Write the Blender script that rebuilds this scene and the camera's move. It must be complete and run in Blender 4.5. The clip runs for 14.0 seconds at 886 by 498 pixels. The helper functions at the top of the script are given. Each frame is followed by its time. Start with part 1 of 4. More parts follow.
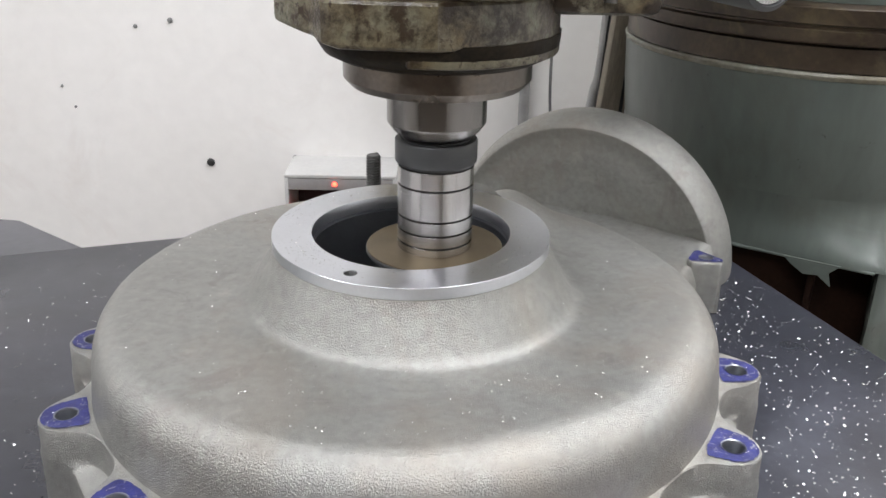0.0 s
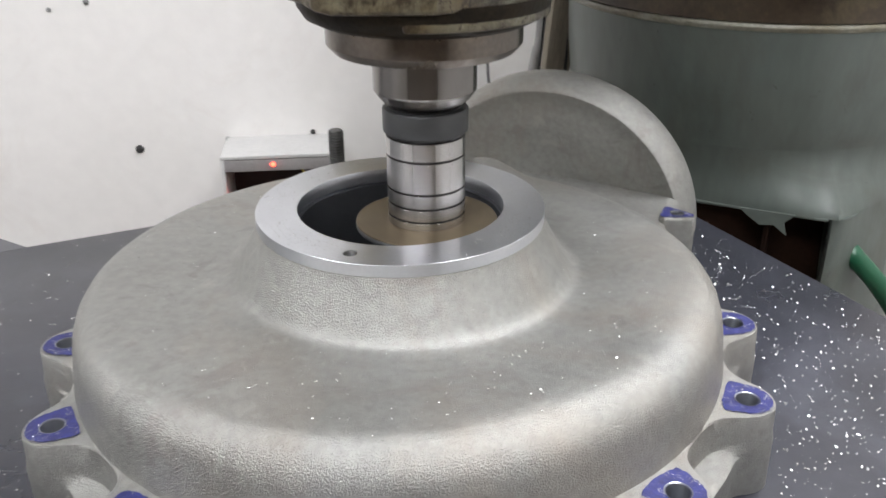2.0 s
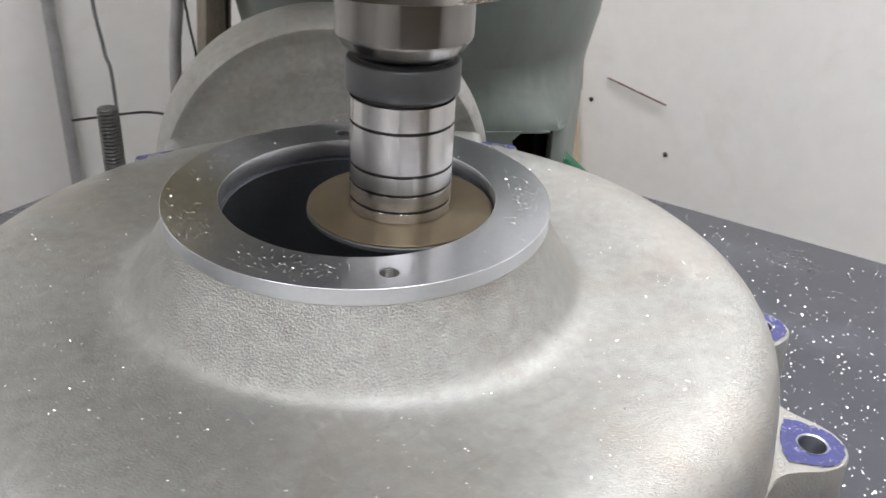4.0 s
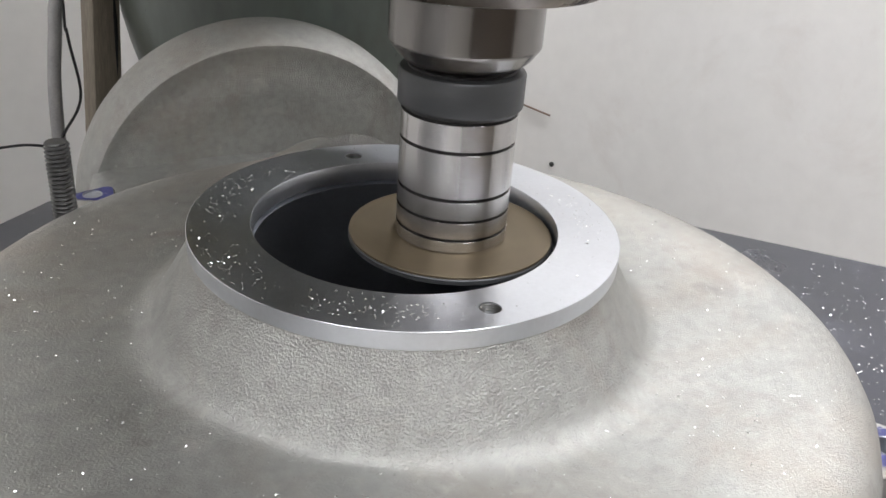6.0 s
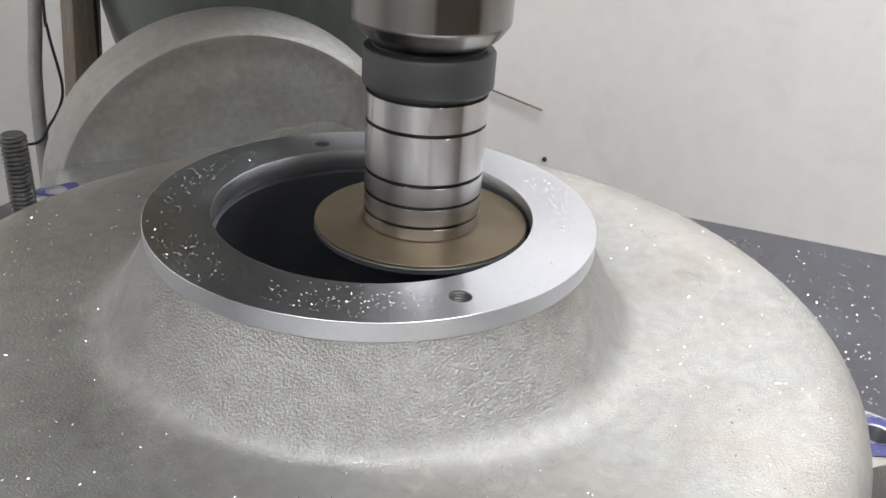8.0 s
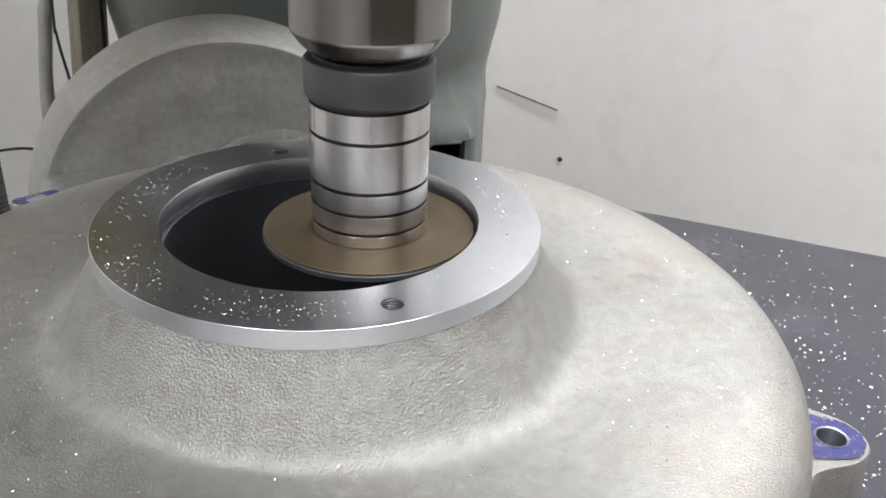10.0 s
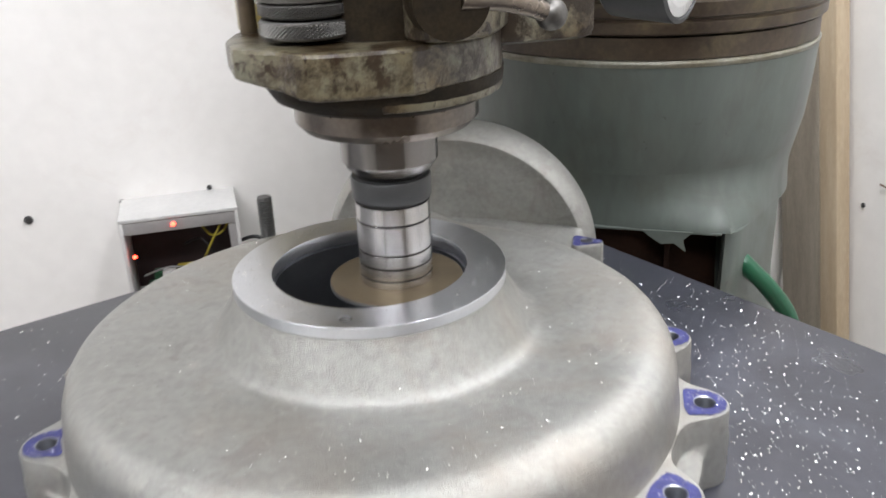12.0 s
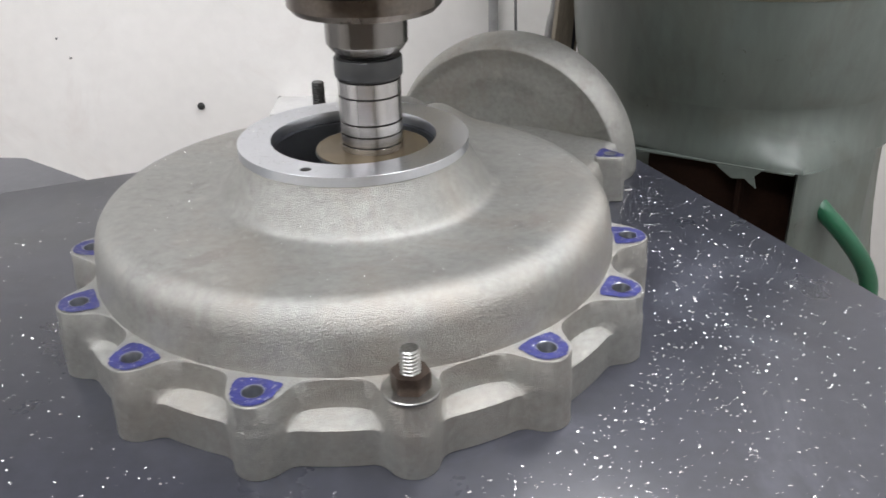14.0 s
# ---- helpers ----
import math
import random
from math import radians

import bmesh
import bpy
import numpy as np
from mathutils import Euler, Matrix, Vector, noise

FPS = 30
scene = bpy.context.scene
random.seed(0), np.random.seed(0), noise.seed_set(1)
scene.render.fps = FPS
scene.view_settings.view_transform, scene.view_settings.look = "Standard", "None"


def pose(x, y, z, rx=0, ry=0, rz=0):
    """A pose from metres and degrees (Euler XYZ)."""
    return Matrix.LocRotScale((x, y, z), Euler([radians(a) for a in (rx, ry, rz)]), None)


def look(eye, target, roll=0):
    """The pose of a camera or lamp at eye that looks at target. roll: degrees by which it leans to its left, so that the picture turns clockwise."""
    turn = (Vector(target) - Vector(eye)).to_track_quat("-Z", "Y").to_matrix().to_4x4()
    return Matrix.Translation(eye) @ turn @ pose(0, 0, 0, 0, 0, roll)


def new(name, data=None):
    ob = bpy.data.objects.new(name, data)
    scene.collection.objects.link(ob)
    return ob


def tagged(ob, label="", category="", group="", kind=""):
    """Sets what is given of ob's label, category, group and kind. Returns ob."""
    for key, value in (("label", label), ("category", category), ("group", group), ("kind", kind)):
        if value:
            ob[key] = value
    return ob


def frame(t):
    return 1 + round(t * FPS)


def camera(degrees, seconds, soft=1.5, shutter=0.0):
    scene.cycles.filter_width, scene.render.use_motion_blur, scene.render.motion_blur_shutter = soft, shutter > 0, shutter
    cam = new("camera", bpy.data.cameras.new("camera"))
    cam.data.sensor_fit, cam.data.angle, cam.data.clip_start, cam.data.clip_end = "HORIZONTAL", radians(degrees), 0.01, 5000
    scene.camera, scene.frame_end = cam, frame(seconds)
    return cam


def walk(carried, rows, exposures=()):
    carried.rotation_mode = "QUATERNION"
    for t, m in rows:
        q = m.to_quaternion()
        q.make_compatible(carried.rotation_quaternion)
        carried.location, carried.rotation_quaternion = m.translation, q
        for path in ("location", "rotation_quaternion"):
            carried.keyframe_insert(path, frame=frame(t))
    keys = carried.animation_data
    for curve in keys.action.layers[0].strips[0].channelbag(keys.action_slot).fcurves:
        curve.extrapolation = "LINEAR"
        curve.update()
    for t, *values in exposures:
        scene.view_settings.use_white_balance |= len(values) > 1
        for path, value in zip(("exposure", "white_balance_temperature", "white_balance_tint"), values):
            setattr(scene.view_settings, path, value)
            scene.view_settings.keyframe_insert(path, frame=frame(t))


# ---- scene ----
cam = camera(53.22, 14.0, shutter=0.4)
PATH = [
    (0, (0.0146, -0.4810, 0.3193), (0.0305, 1.3572, -0.4686), 1.25),
    (0.5, (0.0131, -0.4869, 0.3238), (0.0572, 1.3491, -0.4681), 1.14),
    (1, (0.0095, -0.4929, 0.3246), (0.0757, 1.3362, -0.4815), 0.97),
    (1.5, (-0.0044, -0.4858, 0.3254), (0.0892, 1.3365, -0.4935), 0.55),
    (2, (-0.0243, -0.4632, 0.3120), (0.1632, 1.3411, -0.5302), -0.30),
    (2.2, (-0.0336, -0.4381, 0.3016), (0.2246, 1.3483, -0.5600), -0.42),
    (4.3, (-0.2103, -0.2611, 0.2829), (1.0022, 1.0215, -0.6578), 3.78),
    (4.5, (-0.2219, -0.2441, 0.2824), (1.0383, 0.9995, -0.6477), 4.14),
    (5, (-0.2330, -0.2220, 0.2759), (1.1279, 0.9316, -0.6279), 4.48),
    (5.5, (-0.2289, -0.2144, 0.2668), (1.1462, 0.9241, -0.6349), 4.39),
    (6, (-0.2257, -0.2062, 0.2671), (1.1513, 0.9337, -0.6299), 4.24),
    (6.5, (-0.2252, -0.2029, 0.2659), (1.1581, 0.9286, -0.6320), 4.14),
    (7, (-0.2221, -0.2031, 0.2624), (1.1626, 0.9273, -0.6347), 3.86),
    (7.2, (-0.2184, -0.2055, 0.2611), (1.1660, 0.9252, -0.6360), 3.86),
    (9.3, (-0.2049, -0.2089, 0.2565), (1.1625, 0.9366, -0.6479), 3.47),
    (9.5, (-0.2022, -0.2145, 0.2563), (1.1654, 0.9285, -0.6510), 3.52),
    (10, (-0.1903, -0.2309, 0.2632), (1.1392, 0.9586, -0.6410), 2.48),
    (10.5, (-0.1708, -0.2571, 0.2694), (1.0245, 1.0644, -0.6390), 0.61),
    (11, (-0.1437, -0.2935, 0.3113), (0.8515, 1.2102, -0.5540), -0.55),
    (11.5, (-0.1190, -0.3718, 0.3331), (0.6068, 1.3079, -0.4743), -2.14),
    (12, (-0.0810, -0.4777, 0.3394), (0.3895, 1.3009, -0.4448), -2.13),
    (12.5, (-0.0910, -0.5532, 0.3358), (0.3169, 1.2299, -0.4731), -1.65),
    (13, (-0.0429, -0.5948, 0.3316), (0.1993, 1.1954, -0.5268), -1.15),
    (13.5, (0.0144, -0.6017, 0.3345), (0.0456, 1.1861, -0.5614), -1.25),
    (14, (0.0600, -0.5922, 0.3309), (0.0630, 1.1961, -0.5647), -1.16),
]
walk(cam, [(t, look(eye, target, roll)) for t, eye, target, roll in PATH],
     exposures=[(0, 0.0), (2.2, 0.02), (4.5, 0.05), (6.5, -0.05), (9.5, 0.05), (10.5, 0.16), (11.0, 0.33), (11.5, 0.28), (12.0, 0.20), (12.5, 0.14), (13.0, 0.07), (14.0, 0.01)])


# ---- light ----
world = bpy.data.worlds.new("world")
scene.world = world
world.use_nodes = True
world.node_tree.nodes["Background"].inputs[0].default_value = (0.75, 0.8, 0.9, 1)
world.node_tree.nodes["Background"].inputs[1].default_value = 0.05


def area(x, y, z, sx, sy, power, target, colour):
    d = bpy.data.lights.new("tube_light", "AREA")
    d.shape, d.size, d.size_y, d.energy, d.color = "RECTANGLE", sx, sy, power, colour
    ob = new("tube_light", d)
    ob.matrix_world = look((x, y, z), target)
    return ob


TUBES = [(-0.50, -1.20, 1.72, 1.5, 0.40, 39), (0.62, 0.15, 1.72, 0.36, 1.3, 31), (-1.25, -0.42, 1.72, 0.36, 1.0, 17)]
for x, y, z, sx, sy, p in TUBES:
    area(x, y, z - 0.055, sx, sy, p, (x, y + 0.001, 0), (0.940, 0.945, 1.0))


# ---- materials ----
def mat(name, base, rough=0.5, metal=0.0, spots=None, scale=30, amount=0.25, bump=0.0, bump_scale=400, coat=0.0, rough_var=0.1, detail=6, stretch=None, turned=0.0, bump_detail=5):
    """A base colour with broad and fine variation, uneven gloss and fine relief."""
    m = bpy.data.materials.new(name)
    m.use_nodes = True
    nt = m.node_tree
    N, L = nt.nodes, nt.links
    b = N["Principled BSDF"]
    b.inputs["Metallic"].default_value = metal
    b.inputs["Coat Weight"].default_value = coat
    tc = N.new("ShaderNodeTexCoord")
    mp = N.new("ShaderNodeMapping")
    L.new(tc.outputs["Object"], mp.inputs[0])
    if stretch:
        mp.inputs["Scale"].default_value = stretch
    n1 = N.new("ShaderNodeTexNoise")
    n1.inputs["Scale"].default_value, n1.inputs["Detail"].default_value, n1.inputs["Roughness"].default_value = scale, detail, 0.6
    n2 = N.new("ShaderNodeTexNoise")
    n2.inputs["Scale"].default_value, n2.inputs["Detail"].default_value = scale * 14, 4
    for n in (n1, n2):
        L.new(mp.outputs[0], n.inputs["Vector"])
    ramp = N.new("ShaderNodeValToRGB")
    ramp.color_ramp.elements[0].position, ramp.color_ramp.elements[1].position = 0.32, 0.7
    second = spots or tuple(c * (1 - amount * 1.6) for c in base)
    ramp.color_ramp.elements[0].color = (*second, 1)
    ramp.color_ramp.elements[1].color = (*base, 1)
    L.new(n1.outputs["Fac"], ramp.inputs[0])
    mix = N.new("ShaderNodeMix")
    mix.data_type, mix.blend_type = "RGBA", "MULTIPLY"
    mix.inputs["Factor"].default_value = 1.0
    r2 = N.new("ShaderNodeValToRGB")
    lo = 1 - amount
    r2.color_ramp.elements[0].position, r2.color_ramp.elements[1].position = 0.3, 0.7
    r2.color_ramp.elements[0].color, r2.color_ramp.elements[1].color = (lo, lo, lo, 1), (1, 1, 1, 1)
    L.new(n2.outputs["Fac"], r2.inputs[0])
    L.new(ramp.outputs[0], mix.inputs["A"])
    L.new(r2.outputs[0], mix.inputs["B"])
    L.new(mix.outputs["Result"], b.inputs["Base Color"])
    mr = N.new("ShaderNodeMapRange")
    mr.inputs["To Min"].default_value, mr.inputs["To Max"].default_value = max(0.03, rough - rough_var), min(1, rough + rough_var)
    L.new(n1.outputs["Fac"], mr.inputs["Value"])
    L.new(mr.outputs[0], b.inputs["Roughness"])
    if turned:
        tg = N.new("ShaderNodeTangent")
        tg.direction_type, tg.axis = "RADIAL", "Z"
        L.new(tg.outputs[0], b.inputs["Tangent"])
        b.inputs["Anisotropic"].default_value, b.inputs["Anisotropic Rotation"].default_value = turned, 0.25
    if bump:
        n3 = N.new("ShaderNodeTexNoise")
        n3.inputs["Scale"].default_value, n3.inputs["Detail"].default_value, n3.inputs["Roughness"].default_value = bump_scale, bump_detail, 0.6
        L.new(mp.outputs[0], n3.inputs["Vector"])
        bp = N.new("ShaderNodeBump")
        bp.inputs["Strength"].default_value, bp.inputs["Distance"].default_value = bump, 0.001
        L.new(n3.outputs["Fac"], bp.inputs["Height"])
        L.new(bp.outputs[0], b.inputs["Normal"])
    return m



def grimy(name, paint, oil, dirt, shift=0.0):
    """Old paint under patches of yellowed oil and dark caked grease, pitted."""
    m = mat(name, paint, 0.36, 0.0, spots=oil, scale=22, amount=0.25, bump=1.4, bump_scale=130, rough_var=0.2)
    nt = m.node_tree
    N, L = nt.nodes, nt.links
    b = N["Principled BSDF"]
    src = b.inputs["Base Color"].links[0].from_socket
    tc = N.new("ShaderNodeTexCoord")
    n = N.new("ShaderNodeTexNoise")
    n.inputs["Scale"].default_value, n.inputs["Detail"].default_value, n.inputs["Roughness"].default_value, n.inputs["Distortion"].default_value = 15, 9, 0.74, 0.15
    L.new(tc.outputs["Object"], n.inputs["Vector"])
    r = N.new("ShaderNodeValToRGB")
    r.color_ramp.elements[0].position, r.color_ramp.elements[1].position = 0.48 - shift, 0.56 - shift
    L.new(n.outputs["Fac"], r.inputs[0])
    mx = N.new("ShaderNodeMix")
    mx.data_type = "RGBA"
    L.new(r.outputs[0], mx.inputs["Factor"])
    mx.inputs["A"].default_value = (*dirt, 1)
    L.new(src, mx.inputs["B"])
    L.new(mx.outputs["Result"], b.inputs["Base Color"])
    return m


def glow(name, colour, strength):
    m = bpy.data.materials.new(name)
    m.use_nodes = True
    b = m.node_tree.nodes["Principled BSDF"]
    b.inputs["Base Color"].default_value = (*colour, 1)
    b.inputs["Emission Color"].default_value = (*colour, 1)
    b.inputs["Emission Strength"].default_value = strength
    return m




def stained(m, colour, scale, lo, hi, amount, rough=0.0):
    """Adds stains or specks of their own shape over a material."""
    nt = m.node_tree
    N, L = nt.nodes, nt.links
    b = N["Principled BSDF"]
    src = b.inputs["Base Color"].links[0].from_socket
    tc = N.new("ShaderNodeTexCoord")
    n = N.new("ShaderNodeTexNoise")
    n.inputs["Scale"].default_value, n.inputs["Detail"].default_value, n.inputs["Roughness"].default_value, n.inputs["Distortion"].default_value = scale, 8, 0.68, 0.8
    L.new(tc.outputs["Object"], n.inputs["Vector"])
    mr = N.new("ShaderNodeMapRange")
    mr.inputs["From Min"].default_value, mr.inputs["From Max"].default_value, mr.inputs["To Max"].default_value = lo, hi, amount
    L.new(n.outputs["Fac"], mr.inputs["Value"])
    mx = N.new("ShaderNodeMix")
    mx.data_type = "RGBA"
    L.new(mr.outputs[0], mx.inputs["Factor"])
    L.new(src, mx.inputs["A"])
    mx.inputs["B"].default_value = (*colour, 1)
    L.new(mx.outputs["Result"], b.inputs["Base Color"])
    return m


CAST = mat("cast_aluminium", (0.418, 0.422, 0.402), 0.44, 0.83, spots=(0.350, 0.352, 0.332), scale=14, amount=0.16, bump=0.26, bump_scale=1150, rough_var=0.10, bump_detail=3)


def coarse_grain(m, inner, outer, low, high):
    """Leaves the sand grain coarse inside and outside a smoothed ring."""
    N, L = m.node_tree.nodes, m.node_tree.links
    tc = N.new("ShaderNodeTexCoord")
    flat = N.new("ShaderNodeVectorMath")
    flat.operation = "MULTIPLY"
    flat.inputs[1].default_value = (1, 1, 0)
    L.new(tc.outputs["Object"], flat.inputs[0])
    far = N.new("ShaderNodeVectorMath")
    far.operation = "LENGTH"
    L.new(flat.outputs["Vector"], far.inputs[0])
    ends = []
    for lo, hi, a, b in ((*inner, high, low), (*outer, low, high)):
        mr = N.new("ShaderNodeMapRange")
        mr.interpolation_type = "SMOOTHSTEP"
        mr.inputs["From Min"].default_value, mr.inputs["From Max"].default_value = lo, hi
        mr.inputs["To Min"].default_value, mr.inputs["To Max"].default_value = a, b
        L.new(far.outputs["Value"], mr.inputs["Value"])
        ends.append(mr)
    top = N.new("ShaderNodeMath")
    top.operation = "MAXIMUM"
    L.new(ends[0].outputs[0], top.inputs[0])
    L.new(ends[1].outputs[0], top.inputs[1])
    bumps = [n for n in N if n.bl_idname == "ShaderNodeBump"]
    L.new(top.outputs[0], bumps[0].inputs["Strength"])


coarse_grain(CAST, (0.093, 0.103), (0.158, 0.178), 0.26, 0.85)
stained(CAST, (0.25, 0.22, 0.20), 15, 0.57, 0.68, 0.4)
stained(CAST, (0.20, 0.195, 0.18), 34, 0.58, 0.70, 0.4)
stained(CAST, (0.37, 0.32, 0.265), 6, 0.46, 0.66, 0.45)
stained(CAST, (0.52, 0.50, 0.47), 60, 0.58, 0.70, 0.4)
stained(CAST, (0.13, 0.125, 0.11), 420, 0.63, 0.68, 0.35)
# Pale specks paint the sparkle of the sand grain into the colour.
stained(CAST, (0.66, 0.65, 0.62), 380, 0.64, 0.69, 0.3)
MACH = mat("machined_aluminium", (0.66, 0.68, 0.72), 0.32, 1.0, scale=40, amount=0.05, bump=0.03, bump_scale=900, rough_var=0.05, turned=0.7)
# Bored aluminium, toned down from the rim's: the holes' shade in its colour.
BORE = mat("bore_shade_aluminium", (0.34, 0.355, 0.385), 0.30, 0.95, scale=40, amount=0.08, rough_var=0.06, turned=0.6)
BLUE = mat("blue_marking_paint", (0.036, 0.043, 0.22), 0.5, 0.0, spots=(0.017, 0.019, 0.11), scale=160, amount=0.35, bump=0.4, bump_scale=700)
PLATE = mat("dark_steel_plate", (0.040, 0.042, 0.056), 0.30, 0.0, spots=(0.026, 0.028, 0.037), scale=7, amount=0.2, bump=0.08, bump_scale=900, rough_var=0.12)
STEEL = mat("ground_steel", (0.56, 0.55, 0.54), 0.22, 1.0, scale=30, amount=0.05, rough_var=0.03, turned=0.95)
SPIN = mat("turned_steel", (0.25, 0.24, 0.228), 0.24, 1.0, scale=30, amount=0.1, rough_var=0.05, turned=0.95)
QUILL = mat("oily_steel", (0.165, 0.152, 0.140), 0.28, 1.0, spots=(0.20, 0.165, 0.13), scale=25, amount=0.2, rough_var=0.1, turned=0.9)
NUT = mat("black_oxide_steel", (0.07, 0.073, 0.075), 0.45, 0.3, scale=60, amount=0.15, rough_var=0.08)
GAP = mat("near_black", (0.012, 0.012, 0.013), 0.5)
DISC = mat("bronze_disc", (0.13, 0.103, 0.066), 0.46, 0.7, spots=(0.19, 0.150, 0.095), scale=20, amount=0.08, rough_var=0.05, turned=0.6)
STUD = mat("zinc_stud", (0.42, 0.42, 0.40), 0.35, 1.0, scale=80, amount=0.3, rough_var=0.1)
RODD = mat("dark_steel_and_hole_shade", (0.13, 0.13, 0.125), 0.42, 0.8, scale=80, amount=0.3, rough_var=0.1)
HEX = mat("brown_steel_nut", (0.13, 0.095, 0.075), 0.36, 0.7, scale=90, amount=0.3, rough_var=0.1)
HEAD = grimy("greasy_cream_paint", (0.185, 0.185, 0.135), (0.105, 0.070, 0.024), (0.026, 0.016, 0.007), 0.005)
HEAD.node_tree.nodes["Principled BSDF"].inputs["Coat Weight"].default_value = 0.35
HEAD.node_tree.nodes["Principled BSDF"].inputs["Coat Roughness"].default_value = 0.22
stained(HEAD, (0.030, 0.017, 0.008), 95, 0.565, 0.60, 0.95)
HEADW = grimy("worn_cream_paint", (0.27, 0.27, 0.215), (0.14, 0.105, 0.050), (0.028, 0.019, 0.011), 0.04)
LIPW = mat("worn_pale_paint", (0.33, 0.34, 0.29), 0.4, 0.0, spots=(0.17, 0.15, 0.10), scale=18, amount=0.25, bump=0.3, bump_scale=120)
stained(HEADW, (0.02, 0.012, 0.006), 80, 0.56, 0.60, 0.9)
# Real grease under the clamp; also the painted shade in the head's slot.
GREASE_SHADE = mat("black_grease_and_shade", (0.012, 0.010, 0.008), 0.5, 0.0, spots=(0.03, 0.022, 0.012), scale=40, amount=0.4, bump=0.5, bump_scale=120)
GREASE_SHADE.node_tree.nodes["Principled BSDF"].inputs["Specular IOR Level"].default_value = 0.15
KNURL = mat("knurled_steel", (0.20, 0.195, 0.185), 0.45, 1.0, scale=60, amount=0.2)
GREEN = mat("grey_green_machine_paint", (0.138, 0.164, 0.148), 0.33, 0.0, spots=(0.100, 0.118, 0.106), scale=6, amount=0.15, bump=0.12, bump_scale=60, rough_var=0.12, stretch=(1, 1, 0.3))
RUST = mat("brown_greasy_steel", (0.105, 0.078, 0.052), 0.36, 0.3, spots=(0.045, 0.032, 0.022), scale=12, amount=0.3, rough_var=0.1)
# Brown taken almost to black: the deep opening's shade is in the colour.
DARKIN = mat("rusty_brown_shaded_interior", (0.022, 0.010, 0.006), 0.8, 0.0, scale=15, amount=0.3)
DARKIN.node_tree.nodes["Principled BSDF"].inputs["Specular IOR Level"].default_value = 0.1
WALL = mat("white_painted_wall", (0.88, 0.87, 0.85), 0.6, 0.0, spots=(0.83, 0.815, 0.79), scale=2.5, amount=0.04, bump=0.1, bump_scale=60)
FLOOR = mat("concrete_floor", (0.26, 0.225, 0.19), 0.7, 0.0, scale=4, amount=0.2, bump=0.2, bump_scale=80)
CEIL = mat("grey_ceiling", (0.26, 0.26, 0.255), 0.8, 0.0, scale=3, amount=0.05)
WOOD = mat("raw_timber", (0.50, 0.41, 0.29), 0.65, 0.0, spots=(0.40, 0.31, 0.20), scale=14, amount=0.2, bump=0.3, bump_scale=80, stretch=(4, 4, 0.35))
OLDWOOD = mat("old_grey_timber", (0.30, 0.27, 0.215), 0.7, 0.0, spots=(0.21, 0.175, 0.135), scale=20, amount=0.3, bump=0.3, bump_scale=90, stretch=(3, 3, 0.3))
RUBBER = mat("black_cable_rubber", (0.02, 0.02, 0.022), 0.5)
GREYCAB = mat("grey_cable", (0.25, 0.25, 0.25), 0.55)
CONDUIT = mat("grey_conduit", (0.42, 0.42, 0.42), 0.45, 0.2, scale=30, amount=0.15)
HOSE = mat("green_rubber_hose", (0.016, 0.105, 0.052), 0.32, 0.0, scale=30, amount=0.1)
DULL = mat("dull_brown_wall", (0.17, 0.135, 0.105), 0.8, 0.0, scale=3, amount=0.1)
BOXP = mat("grey_sheet_metal", (0.68, 0.68, 0.67), 0.45, 0.1, scale=10, amount=0.08)
LIPG = mat("dull_grey_plastic", (0.36, 0.345, 0.34), 0.5, 0.0, scale=20, amount=0.1)
BOXIN = mat("dark_box_interior", (0.05, 0.03, 0.03), 0.6)
PCB = mat("green_circuit_board", (0.03, 0.13, 0.06), 0.4)
YEL = mat("yellow_terminal_strip", (0.55, 0.47, 0.05), 0.45)
BENCH = mat("grey_bench_top", (0.15, 0.15, 0.165), 0.55, 0.0, scale=8, amount=0.1)
CHIP = mat("aluminium_chip", (0.93, 0.93, 0.93), 0.25, 0.8, scale=90, amount=0.05)
OLIVE = mat("brass_yellow_enamel", (0.33, 0.26, 0.08), 0.3, 0.5, spots=(0.25, 0.19, 0.06), scale=12, amount=0.2)
LED = glow("red_led", (1.0, 0.04, 0.02), 14)
TUBE = glow("lamp_diffuser", (1.0, 0.97, 0.92), 4)
SCREW = mat("dark_screw_head", (0.04, 0.04, 0.04), 0.5)
NAIL = mat("rusty_nail", (0.30, 0.21, 0.16), 0.6, 0.4)


stained(PLATE, (0.085, 0.090, 0.112), 6, 0.52, 0.70, 0.55)
stained(PLATE, (0.022, 0.024, 0.032), 9, 0.54, 0.70, 0.6)
stained(BLUE, (0.30, 0.30, 0.32), 240, 0.57, 0.63, 0.75)
stained(GREEN, (0.075, 0.078, 0.062), 7, 0.52, 0.70, 0.5)
# Broad oily stains; they also paint in the column's uneven light and gloss.
stained(GREEN, (0.062, 0.055, 0.036), 3.2, 0.52, 0.72, 0.55)
stained(GREEN, (0.030, 0.028, 0.022), 46, 0.66, 0.72, 0.8)
stained(RUST, (0.16, 0.135, 0.070), 16, 0.52, 0.70, 0.6)
stained(WALL, (0.72, 0.675, 0.64), 5, 0.56, 0.74, 0.5)


# ---- helpers ----
def mesh_of(bm, sharp=38):
    me = bpy.data.meshes.new("m")
    bmesh.ops.recalc_face_normals(bm, faces=bm.faces)
    bm.to_mesh(me)
    bm.free()
    me.polygons.foreach_set("use_smooth", [True] * len(me.polygons))
    me.set_sharp_from_angle(angle=radians(sharp))
    return me


def part(name, bm, material, parent=None, label="", sharp=38):
    me = mesh_of(bm, sharp)
    me.materials.append(material)
    ob = new(name, me)
    if parent:
        ob.parent = parent
    if label:
        ob["label"] = label
    return ob


